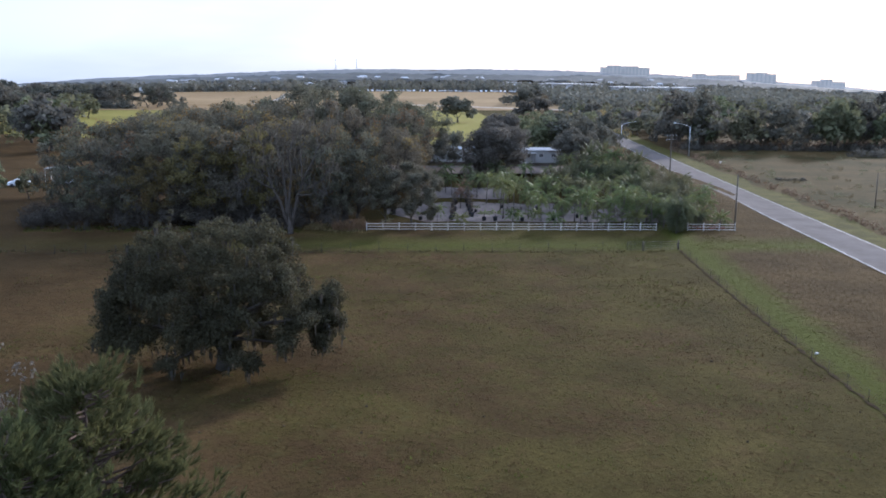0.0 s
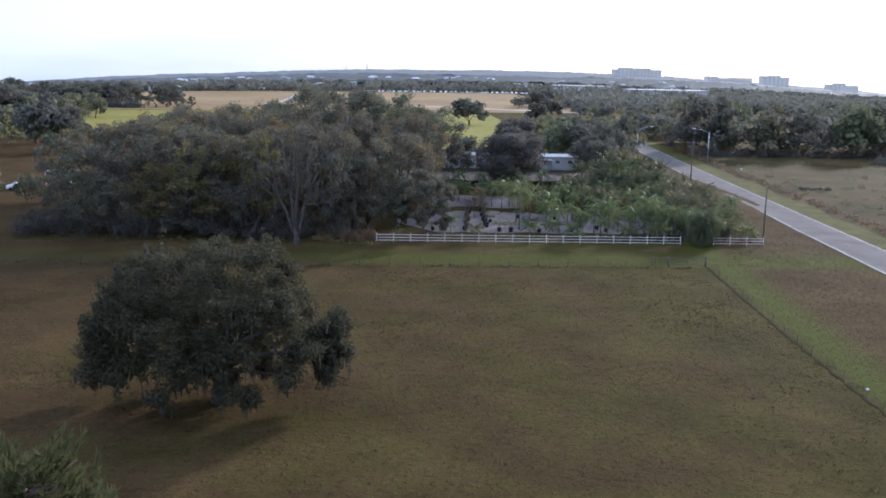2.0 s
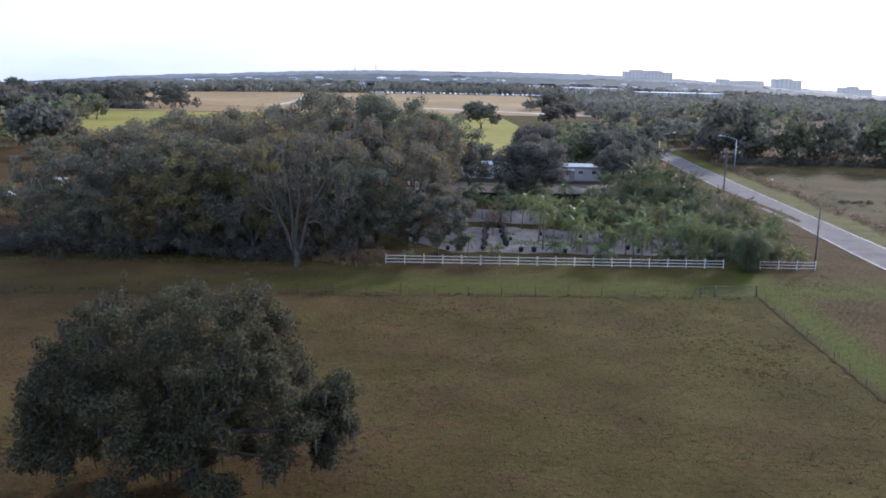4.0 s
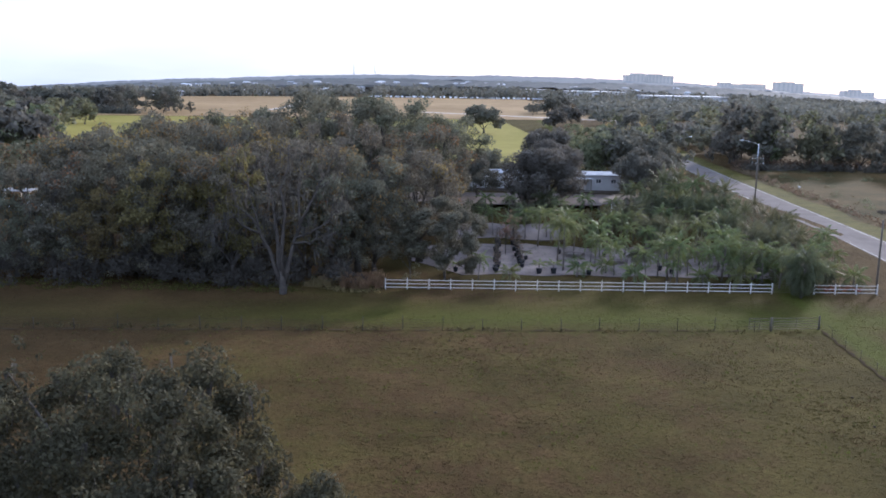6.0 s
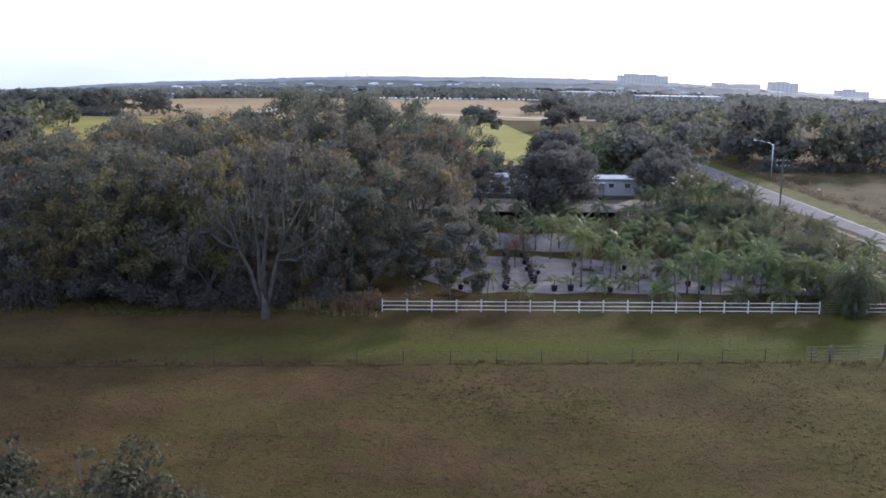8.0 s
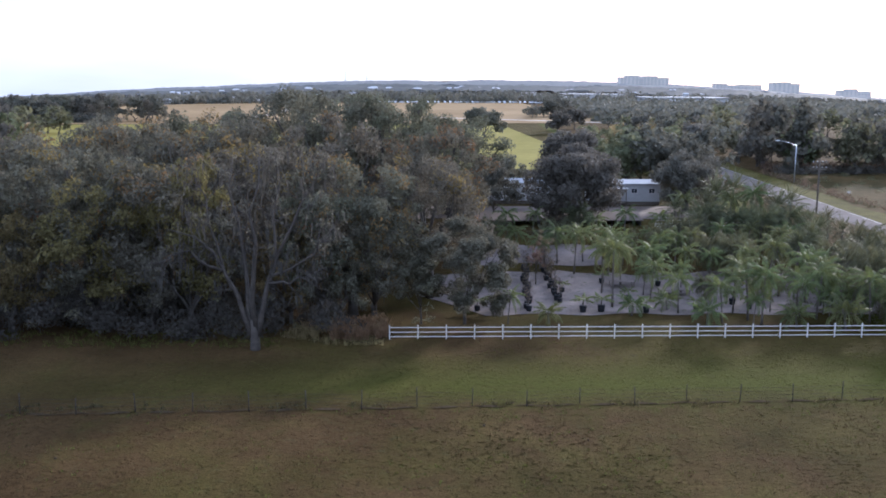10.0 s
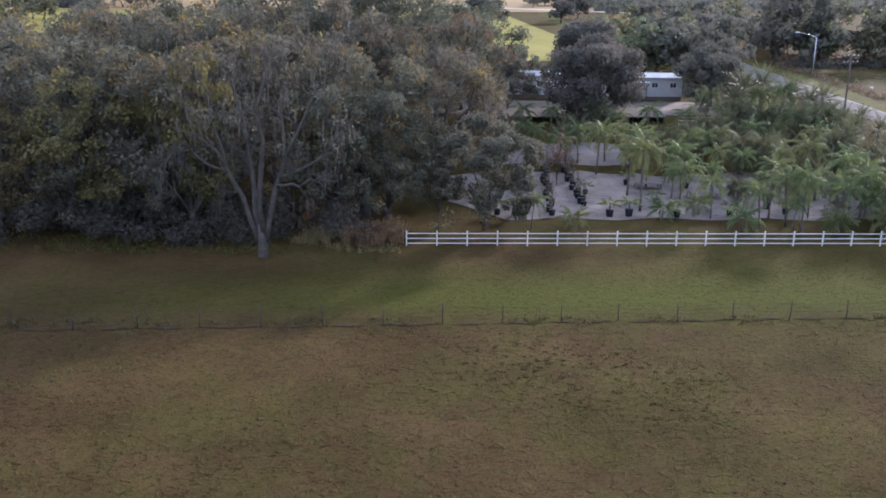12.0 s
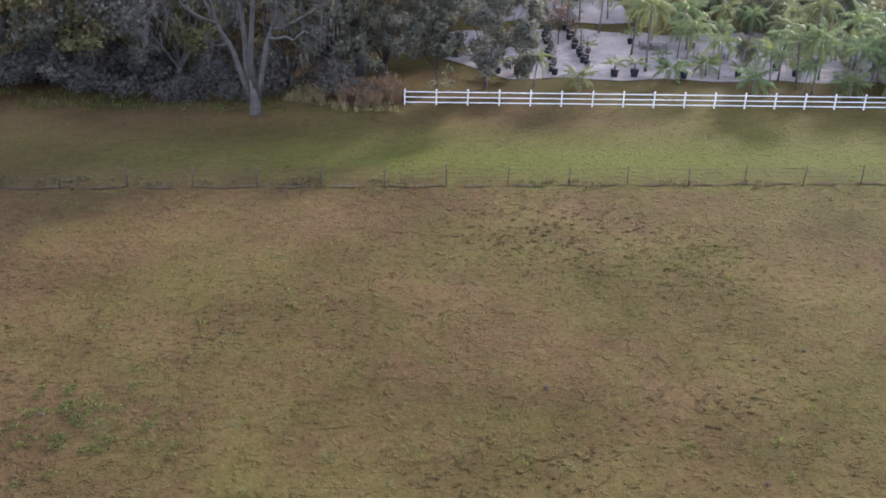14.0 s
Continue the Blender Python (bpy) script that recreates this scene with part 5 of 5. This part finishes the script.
# ---- woods and trees beyond ----
FAR = [
    broad_tree("field_tree", 501, 8.6, 12.6, 2.0, 40, 9, 1.45, M_oak_far, M_bark, at(23.8, 390), "dark spreading tree standing in the far field", group="field trees", r0=0.45, limb_count=3),
    broad_tree("field_tree", 502, 6.0, 12.0, 1.0, 30, 15, 1.05, M_oak_far, M_bark, at(96, 255), "dark tree of the roadside woods", group="field trees", r0=0.4, limb_count=3),
    broad_tree("field_tree", 503, 5.5, 11.0, 0.8, 28, 9, 1.45, M_olive, M_bark, at(120, 330), "olive green tree among the far woods", group="field trees", r0=0.35, limb_count=3),
    broad_tree("field_tree", 504, 6.0, 11.0, 0.8, 28, 9, 1.45, M_far_hazed, M_bark, at(88, 400), "grey-green tree among the far woods, leaf colour paled for haze", group="field trees", r0=0.35, limb_count=3),
]
rf = random.Random(17)


def far_tree(x, y, s, k=None):
    k = rf.choice((0, 1, 1, 2)) if k is None else k
    placed(FAR[k], at(x, y, rf.uniform(0, 360), s, s * rf.uniform(0.85, 1.15)))


# woods across the road
for i in range(20):
    far_tree(86 + i * 4.4 + rf.uniform(-2, 2), 246 + rf.uniform(-7, 12), rf.uniform(0.9, 1.4), rf.choice((1, 1, 1, 2)))
for i in range(24):
    far_tree(rf.uniform(95, 230), rf.uniform(285, 420), rf.uniform(0.9, 1.3), rf.choice((1, 2, 3)))
for x, y, s, k in ((87, 261, 0.85, 1), (91, 270, 0.95, 1), (96, 282, 1.0, 2), (90, 290, 0.8, 2), (100, 300, 1.0, 1), (88, 310, 0.7, 2), (97, 320, 0.9, 3)):
    far_tree(x, y, s, k)
brush("woods_edge_brush", 79, [(rf.uniform(85, 170), 240 + rf.uniform(-3, 5), 0.7, rf.uniform(1.0, 2.2)) for _ in range(90)], M_oak_far, "dark brush at the foot of the roadside woods", size=0.7, per=40)
# behind the mobile home, between the field and the road
for i in range(13):
    wy = rf.uniform(165, 255)
    far_tree(rf.uniform(26, -16 + 0.242 * (wy + 57)), wy, rf.uniform(0.6, 0.9), rf.choice((0, 2, 2, 2)))
for x, y, sc in ((36, 160, 0.66), (41, 168, 0.72), (46, 178, 0.74), (33, 176, 0.8), (47.5, 192, 0.72), (40, 190, 0.8), (50.5, 208, 0.72), (44, 206, 0.85), (53.5, 226, 0.72)):
    far_tree(x, y, sc, 1)
for i in range(13):
    wy = rf.uniform(300, 560)
    far_tree(0.17 * wy + rf.uniform(8, 50), wy, rf.uniform(0.6, 0.9), rf.choice((2, 3, 3)))
# woods to the west of the grove
for i in range(46):
    wy = rf.uniform(165, 420)
    far_tree(-0.30 * (wy + 59) - 7 - rf.uniform(0, 90), wy, rf.uniform(0.9, 1.25))
for i in range(10):
    far_tree(rf.uniform(-125, -90), rf.uniform(95, 128), rf.uniform(0.6, 0.85), rf.choice((1, 2)))
far_tree(-79.5, 113, 0.7, 2)
far_tree(-73.5, 117, 0.42, 2)
far_tree(-86.5, 118, 0.40, 1)
for i in range(40):
    wy = rf.uniform(420, 680)
    far_tree(-0.36 * (wy + 59) - 14 - rf.uniform(0, 150), wy, rf.uniform(0.8, 1.1), rf.choice((0, 1)))
for i in range(40):
    wy = rf.uniform(515, 575)
    far_tree(rf.uniform(-0.46, -0.295) * (wy + 22), wy, rf.uniform(0.85, 1.15), rf.choice((0, 1)))
for x, y, s in ((-151, 527, 1.1), (-146, 531, 0.9), (-140, 535, 0.9), (-133, 540, 0.5)):
    far_tree(x, y, s, 1)
for x, y, s in ((60, 430, 0.8), (75, 470, 0.8), (-150, 560, 1.0), (90, 640, 1.0), (100, 660, 0.9)):
    far_tree(x, y, s, 0)


brush("woods_brush", 76, [(rf.uniform(-0.46, -0.29) * 534, 512 + rf.uniform(-4, 4), 1.5, rf.uniform(2.0, 4.5)) for _ in range(110)], M_oak_far, "dark brush at the foot of the far woods", size=1.5, per=9)


def woodland(name, seed, spots, size, per, material, label):
    """Far woods: many low leafy clumps in one mesh."""
    rng = np.random.default_rng(seed)
    cen, out = crown_points(rng, spots, per)
    return tagged(new(name, quads_mesh(name, leaf_quads(rng, cen, size, out, 0.2, 0.8), material)), label, "woods", kind="stuff")


def scatter(n, x0, x1, y0, y1, z, r0, r1, skip=None):
    out = []
    while len(out) < n:
        y = rf.uniform(y0, y1)
        x = rf.uniform(x0, x1) * y / y1 + 0.07 * y
        if skip and skip(x, y):
            continue
        r = rf.uniform(r0, r1)
        out.append((x, y, hgt(x, y) + z * rf.uniform(0.4, 1.0), r))
    return out


def in_field(x, y):
    return -0.31 * (y + 59) < x < 0.135 * y + 28 and 470 < y < 968


woodland("far_woods", 61, scatter(900, -560, 560, 560, 1000, 5, 4, 8, in_field), 2.6, 1.6, M_far_hazed, "patchy dark green woods around the far fields")
woodland("far_woods", 62, scatter(420, -640, 640, 968, 1150, 6, 5, 9), 3.2, 1.0, M_far_hazed, "hazy green woods and hedges beyond the fields")


def canopy(x0, x1, y0, y1, step, low, high, material, label, seed):
    """Closed tree tops of far woods over the lie of the land."""
    nx, ny = int((x1 - x0) / step), int((y1 - y0) / (step * 2.2))
    v, f = [], []
    rng = random.Random(seed)
    for j in range(ny + 1):
        y = y0 + (y1 - y0) * j / ny
        for i in range(nx + 1):
            x = (x0 + (x1 - x0) * i / nx) * (0.6 + 0.4 * y / y1) + 0.07 * y + rng.uniform(-0.35, 0.35) * step
            stand = noise.noise(Vector((x * 0.005, y * 0.0025, 6))) + 0.5 * noise.noise(Vector((x * 0.016, y * 0.008, 6)))
            h = low + (high - low) * smooth(-0.6, 0.5, stand) + 2.0 * noise.noise(Vector((x * 0.05, y * 0.05, seed))) + rng.uniform(-1.6, 1.6)
            v.append((x, y + rng.uniform(-5, 5), hgt(x, y) + h))
    for j in range(ny):
        for i in range(nx):
            a = j * (nx + 1) + i
            f.append((a, a + 1, a + nx + 2, a + nx + 1))
    return tagged(new("backdrop", mesh_of("backdrop", v, f, material, True)), label, "backdrop", kind="structure")


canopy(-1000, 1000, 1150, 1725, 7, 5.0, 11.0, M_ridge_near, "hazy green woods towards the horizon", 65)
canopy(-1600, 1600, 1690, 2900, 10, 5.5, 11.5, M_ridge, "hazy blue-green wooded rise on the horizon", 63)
woodland("far_scrub", 64, scatter(300, -560, 560, 520, 1000, 3, 2, 5, in_field), 2.0, 2.2, M_olive, "olive scrub between the far fields")


# ---- far buildings ----
def house(x, y, rz, w, label):
    ob = empty("far_house", at(x, y, rz), label, "house", "far houses")
    part("wall", boxed(-w / 2, w / 2, -4, 4, -24, 3.4), M_far_wall, ob)
    bm = bmesh.new()
    p = [(-w / 2 - 0.6, -4.6, 3.3), (w / 2 + 0.6, -4.6, 3.3), (w / 2 + 0.6, 4.6, 3.3), (-w / 2 - 0.6, 4.6, 3.3), (-w / 2 + 2, 0, 5.6), (w / 2 - 2, 0, 5.6)]
    v = [bm.verts.new(q) for q in p]
    for f in ((0, 1, 5, 4), (2, 3, 4, 5), (1, 2, 5), (3, 0, 4), (3, 2, 1, 0)):
        bm.faces.new([v[i] for i in f])
    part("roof", bm, M_far_roof, ob)
    for u in (-w / 4, w / 4):
        part("window", boxed(u - 0.8, u + 0.8, -4.08, -3.98, 1.0, 2.3), M_window, ob)
    return ob


H1 = house(-250, 980, 10, 16, "pale far house with a grey hipped roof")
for i in range(70):
    y = rf.uniform(1040, 1500)
    x = rf.uniform(-0.42, 0.36) * y
    s = rf.uniform(0.35, 0.7)
    placed(H1, at(x, y, rf.uniform(-25, 25), s, None, 7.0 if y > 1150 else 4.0))

for x, y, rz, s in ((-344, 950, 10, 0.42), (-330, 975, -12, 0.5), (-321, 940, 5, 0.38), (-307, 965, 20, 0.45), (-290, 948, -8, 0.36), (-248, 962, 15, 0.5), (-238, 976, -10, 0.42), (-263, 970, 5, 0.36), (-362, 948, 0, 0.4)):
    placed(H1, at(x, y, rz, s, None, 3.5))


def warehouse(x, y, w, d, h, label):
    ob = empty("warehouse", at(x, y), label, "warehouse", "warehouses")
    part("wall", boxed(-w / 2, w / 2, 0, d, -5, h), M_far_wall, ob)
    part("roof", boxed(-w / 2 - 1, w / 2 + 1, -1, d + 1, h, h + 0.7), M_far_wall, ob, "long pale flat roof")
    for i in range(9):
        u = -w / 2 + (i + 0.5) * w / 9
        part("dock_door", boxed(u - 2, u + 2, -0.15, -0.02, -1, 4), M_hotel_glass, ob)


warehouse(262, 905, 78, 40, 8.5, "long low white warehouse beyond the woods")
warehouse(195, 1010, 60, 40, 8.5, "long low white warehouse beyond the woods")
warehouse(150, 1120, 30, 20, 7.0, "low white warehouse beyond the woods")


def hotel(x, y, steps, base, label):
    """A far block of several storeys; steps: offset, width, height of its wings."""
    ob = empty("hotel_block", pose(x, y, base), label, "building", "hotel blocks")
    for u, w, h in steps:
        part("wing", boxed(u, u + w, 0, 25, -30, h), M_hotel, ob)
        part("parapet", boxed(u - 0.6, u + w + 0.6, -0.6, 25.6, h, h + 1.2), M_far_wall, ob)
        for s in range(max(1, int(h / 4.2))):
            n = max(2, int(w / 7))
            for i in range(n):
                c = u + (i + 0.5) * w / n
                part("window", boxed(c - 1.8, c + 1.8, -0.35, -0.05, 1.2 + s * 4.2, 3.6 + s * 4.2), M_hotel_glass, ob)


hotel(450, 2000, ((0, 14, 23), (14, 26, 27), (40, 8, 24), (48, 30, 26), (78, 24, 23)), 12, "wide pale hotel block on the horizon")
hotel(668, 2050, ((0, 24, 14), (24, 30, 11), (54, 46, 12)), 10, "low pale hotel wings on the horizon")
hotel(772, 2000, ((0, 20, 22), (20, 18, 23), (38, 20, 20)), 5, "pale hotel towers on the horizon")
hotel(940, 2050, ((0, 20, 10), (20, 18, 13), (38, 30, 8)), 2, "low pale building on the horizon")


def mast(x, y, h, label):
    ob = empty("radio_mast", pose(x, y, hgt(x, y)), label, "radio mast", "radio masts")
    runs = [([(a, b, 0), (a * 0.25, b * 0.25, h)], [0.35, 0.25]) for a, b in ((-2, -1.2), (2, -1.2), (0, 2.2))]
    child("lattice_leg", tube_mesh("lattice_leg", runs, M_steel, 4), ob)
    br = []
    for k in range(8):
        z = h * k / 8
        q, q2 = 1 - 0.75 * k / 8, 1 - 0.75 * (k + 1) / 8
        br.append(([(-2 * q, -1.2 * q, z), (2 * q2, -1.2 * q2, z + h / 8)], [0.18, 0.18]))
    child("brace", tube_mesh("brace", br, M_steel, 4), ob)


mast(-88, 2500, 46, "thin steel radio mast on the horizon")
mast(-142, 2500, 40, "thin steel radio mast on the horizon")

for i in range(34):
    placed(CAR, at(-45 + i * 5.4 + rf.uniform(-1, 1), 968 + rf.uniform(-2, 2), rf.choice((0, 90)), 1.25))

brush("woods_brush", 73, [(84 + 0.9 * i + rf.uniform(-1, 1), 247 + rf.uniform(-3, 3), 1.2, rf.uniform(0.8, 2.2)) for i in range(90)], M_brown_leaf, "dark brush at the foot of the roadside woods", size=0.8, per=30)

for i in range(9):
    far_tree(rf.uniform(72, 128), rf.uniform(600, 690), rf.uniform(0.45, 0.7), 3)
brush("dry_scrub", 80, [(rf.uniform(30, 52) + 0.12 * (y - 190), y, 1.0, rf.uniform(0.8, 1.9)) for y in [188 + 2.2 * i for i in range(60)]], M_straw, "pale dry scrub before the roadside woods", size=0.7, per=34)
brush("dry_scrub", 79, [(0.225 * y + rf.uniform(-14, 14), y, 1.2, rf.uniform(1.2, 2.8)) for y in [290 + 3 * i for i in range(70)]], M_straw, "pale dry scrub between the woods and the field", size=0.9, per=26)

# ---- bushes along the far road side, palmetto line ----
brush("roadside_scrub", 71, [(smooth_centre(y) + 11 + rf.uniform(-1.5, 1.5), y, 0.3, rf.uniform(0.5, 1.1)) for y in [60 + 1.3 * i for i in range(140)]], M_brown_leaf, "dry brown scrub along the field edge", size=0.5, per=40)
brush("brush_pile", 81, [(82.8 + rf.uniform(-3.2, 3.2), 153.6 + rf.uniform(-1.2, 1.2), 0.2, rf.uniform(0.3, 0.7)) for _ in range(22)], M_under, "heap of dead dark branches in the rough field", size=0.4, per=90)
brush("field_hedge", 72, [(rf.uniform(128, 165), rf.uniform(214, 222), 0.8, rf.uniform(1.2, 2.2)) for _ in range(40)], M_oak_far, "dark hedge in the rough field", size=0.6, per=40)


# ---- pasture tufts, clods and weeds ----
def tufts(name, n, x0, x1, y0, y1, seed, material, label, h=0.13, blades=4, cover=0.0, wide=0.35):
    rng = np.random.default_rng(seed)
    xy = np.column_stack([rng.uniform(x0, x1, n * 3), rng.uniform(y0, y1, n * 3)])
    keep = np.array([noise.noise(Vector((a * 0.35, b * 0.35, seed))) + 0.4 * noise.noise(Vector((a * 1.5, b * 1.5, seed))) > cover for a, b in xy])
    xy = xy[keep][:n]
    n = len(xy)
    p = np.repeat(xy, blades, 0) + rng.normal(0, 0.10, (n * blades, 2))
    a = rng.uniform(0, 2 * math.pi, n * blades)
    hh = h * rng.uniform(0.5, 1.5, n * blades)
    z0 = np.full(n * blades, -0.08)
    b0 = np.column_stack([p, z0])
    sd = np.column_stack([np.cos(a), np.sin(a), 0 * a]) * (hh * wide)[:, None]
    lean = np.column_stack([-np.sin(a), np.cos(a), 0 * a]) * (hh * rng.uniform(-0.9, 0.9, n * blades))[:, None]
    tip = b0 + lean + np.column_stack([0 * a, 0 * a, hh + 0.08])
    co = np.stack([b0 - sd, b0 + sd, tip + sd * 0.25, tip - sd * 0.25], 1)
    return tagged(new(name, quads_mesh(name, co, material)), label, "grass", kind="stuff")


sheet("sandy_track", lambda y: ((-108 + 0.04 * (y - 600) + 9 * math.sin(y * 0.012), y), (-104 + 0.042 * (y - 600) + 10 * math.sin(y * 0.012), y)), [600 + 15 * i for i in range(19)], M_track, "pale bare building track in the far field", 0.4, steps=2)
tufts("grass_tufts", 9000, -50, 28, -40, 66, 91, M_dry_tuft, "short straw-coloured pasture grass tufts", h=0.09, cover=0.05)
tufts("green_tufts", 6000, -50, 28, -45, 66, 92, M_weed, "short dull green pasture grass tufts", h=0.09, cover=0.15)
tufts("strip_grass", 7000, -30, 45, 67, 82.5, 93, M_weed, "mown green grass between the fences", h=0.05, cover=-0.1)
tufts("fence_line_weeds", 420, -60, 30, 64.9, 66.4, 94, M_dry_tuft, "dry weeds along the wire fence", h=0.15, cover=0.1)

tufts("tall_dry_grass", 520, -16.8, -12.4, 82.6, 87.5, 98, M_straw, "tall straw-coloured grass at the fence end", h=0.75, cover=-0.05, wide=0.06, blades=6)
tufts("tall_dry_grass", 380, -21.2, -14.0, 83.4, 87.0, 100, M_straw, "tall straw-coloured grass beside the pale tree", h=0.45, cover=0.0, wide=0.06, blades=6)
tufts("tall_dry_grass", 130, -20.0, -12.6, 80.8, 83.4, 101, M_straw, "thin straw-coloured grass before the thicket", h=0.3, cover=-0.05, wide=0.06, blades=5)
brush("dry_thicket", 97, [(-12.6 - 8.5 * u, 83.6 + rf.uniform(0, 4), rf.uniform(0.1, 1.5 - u), rf.uniform(0.25, 0.7)) for u in [rf.uniform(0, 1) ** 1.3 for _ in range(15)]], M_straw, "straw-coloured dry thicket at the fence end", size=0.3, per=170)
tufts("shade_grass", 1100, -62, -21, 80.6, 86, 99, M_weed, "rough grass along the grove's foot", h=0.2, cover=-0.2, wide=0.12, blades=6)


def tussocks(n, seed):
    # low uneven grass mounds over the pasture
    rng = np.random.default_rng(seed)
    k = 5
    xy = np.column_stack([rng.uniform(-50, 28, n * 2), rng.uniform(18, 65, n * 2)])
    xy = xy[[noise.noise(Vector((a * 0.16, b * 0.16, 7))) + rng.uniform(-0.9, 0.9) > 0 for a, b in xy]][:n]
    n = len(xy)
    r = rng.uniform(0.05, 0.15, n) * rng.uniform(0.6, 1.3, n)
    h = r * rng.uniform(0.05, 0.13, n)
    ang = np.linspace(0, 2 * math.pi, k, endpoint=False)
    v = np.zeros((n, 2 * k + 1, 3))
    for ring, (q, z) in enumerate(((1.0, -0.03), (0.55, 0.75))):
        rad = r[:, None] * q * rng.uniform(0.65, 1.3, (n, k))
        v[:, ring * k:(ring + 1) * k, 0] = xy[:, :1] + rad * np.cos(ang) * 1.5
        v[:, ring * k:(ring + 1) * k, 1] = xy[:, 1:] + rad * np.sin(ang)
        v[:, ring * k:(ring + 1) * k, 2] = z * h[:, None] if ring else z
    v[:, -1, :2] = xy
    v[:, -1, 2] = h
    v[:, :, 2] += 0.025
    f = []
    for b in range(0, n * (2 * k + 1), 2 * k + 1):
        for i in range(k):
            j = (i + 1) % k
            f.append((b + i, b + j, b + k + j, b + k + i))
            f.append((b + k + i, b + k + j, b + 2 * k))
    tagged(new("grass_tussocks", mesh_of("grass_tussocks", v.reshape(-1, 3).tolist(), f, M_pasture, True)), "low uneven mounds of grazed grass", "grass", kind="stuff")


tussocks(7000, 41)

rw = random.Random(3)
brush("weed_patch", 95, [(-25.0 + rw.gauss(0, 2.1), 40.6 + rw.gauss(0, 1.5), 0.0, rw.uniform(0.12, 0.34)) for _ in range(75)], M_weed_dark, "low dull green weeds in the pasture", size=0.12, per=620)
brush("weed_patch", 96, [(rw.uniform(-24, 6), rw.uniform(36, 62), 0.0, rw.uniform(0.08, 0.26)) for _ in range(40)], M_weed, "small scattered green weeds in the pasture", size=0.13, per=800)


brush("field_shrub", 74, [(rf.uniform(75, 200), rf.uniform(70, 235), 0.1, rf.uniform(0.4, 1.1)) for _ in range(260)], M_brown_leaf, "dry brown shrubs over the rough field", size=0.4, per=60)
brush("field_weeds", 75, [(rf.uniform(75, 200), rf.uniform(70, 235), 0.0, rf.uniform(0.5, 1.6)) for _ in range(240)], M_olive, "olive weed clumps over the rough field", size=0.35, per=50)

# small white marker by the side fence
marker = empty("marker_block", pose(27.9, 18.4, 0, 0, 0, 20), "small white block lying by the side fence", "block")
part("body", boxed(-0.13, 0.13, -0.09, 0.09, -0.02, 0.13, bevel=0.02), M_vinyl, marker)
sign = empty("road_marker", at(79.0, 190), "small white marker post beside the road", "marker post")
part("post", boxed(-0.05, 0.05, -0.05, 0.05, -0.3, 0.7), M_vinyl, sign)
part("cap", boxed(-0.3, 0.3, -0.2, 0.2, 0.7, 1.0, bevel=0.05), M_vinyl, sign)


def clods():
    rng = np.random.default_rng(55)
    v, f = [], []
    for _ in range(70):
        x, y = rng.uniform(-46, 26), rng.uniform(-30, 62)
        r = rng.uniform(0.05, 0.14)
        tube(v, f, [(x, y, -0.05), (x, y, 0.05), (x + 0.02, y, 0.05 + r * 0.5)], [r, r * 0.9, r * 0.35], 6)
    tagged(new("dung_clods", mesh_of("dung_clods", v, f, M_dung)), "dark dung clods scattered over the pasture", "clods", kind="stuff")


clods()
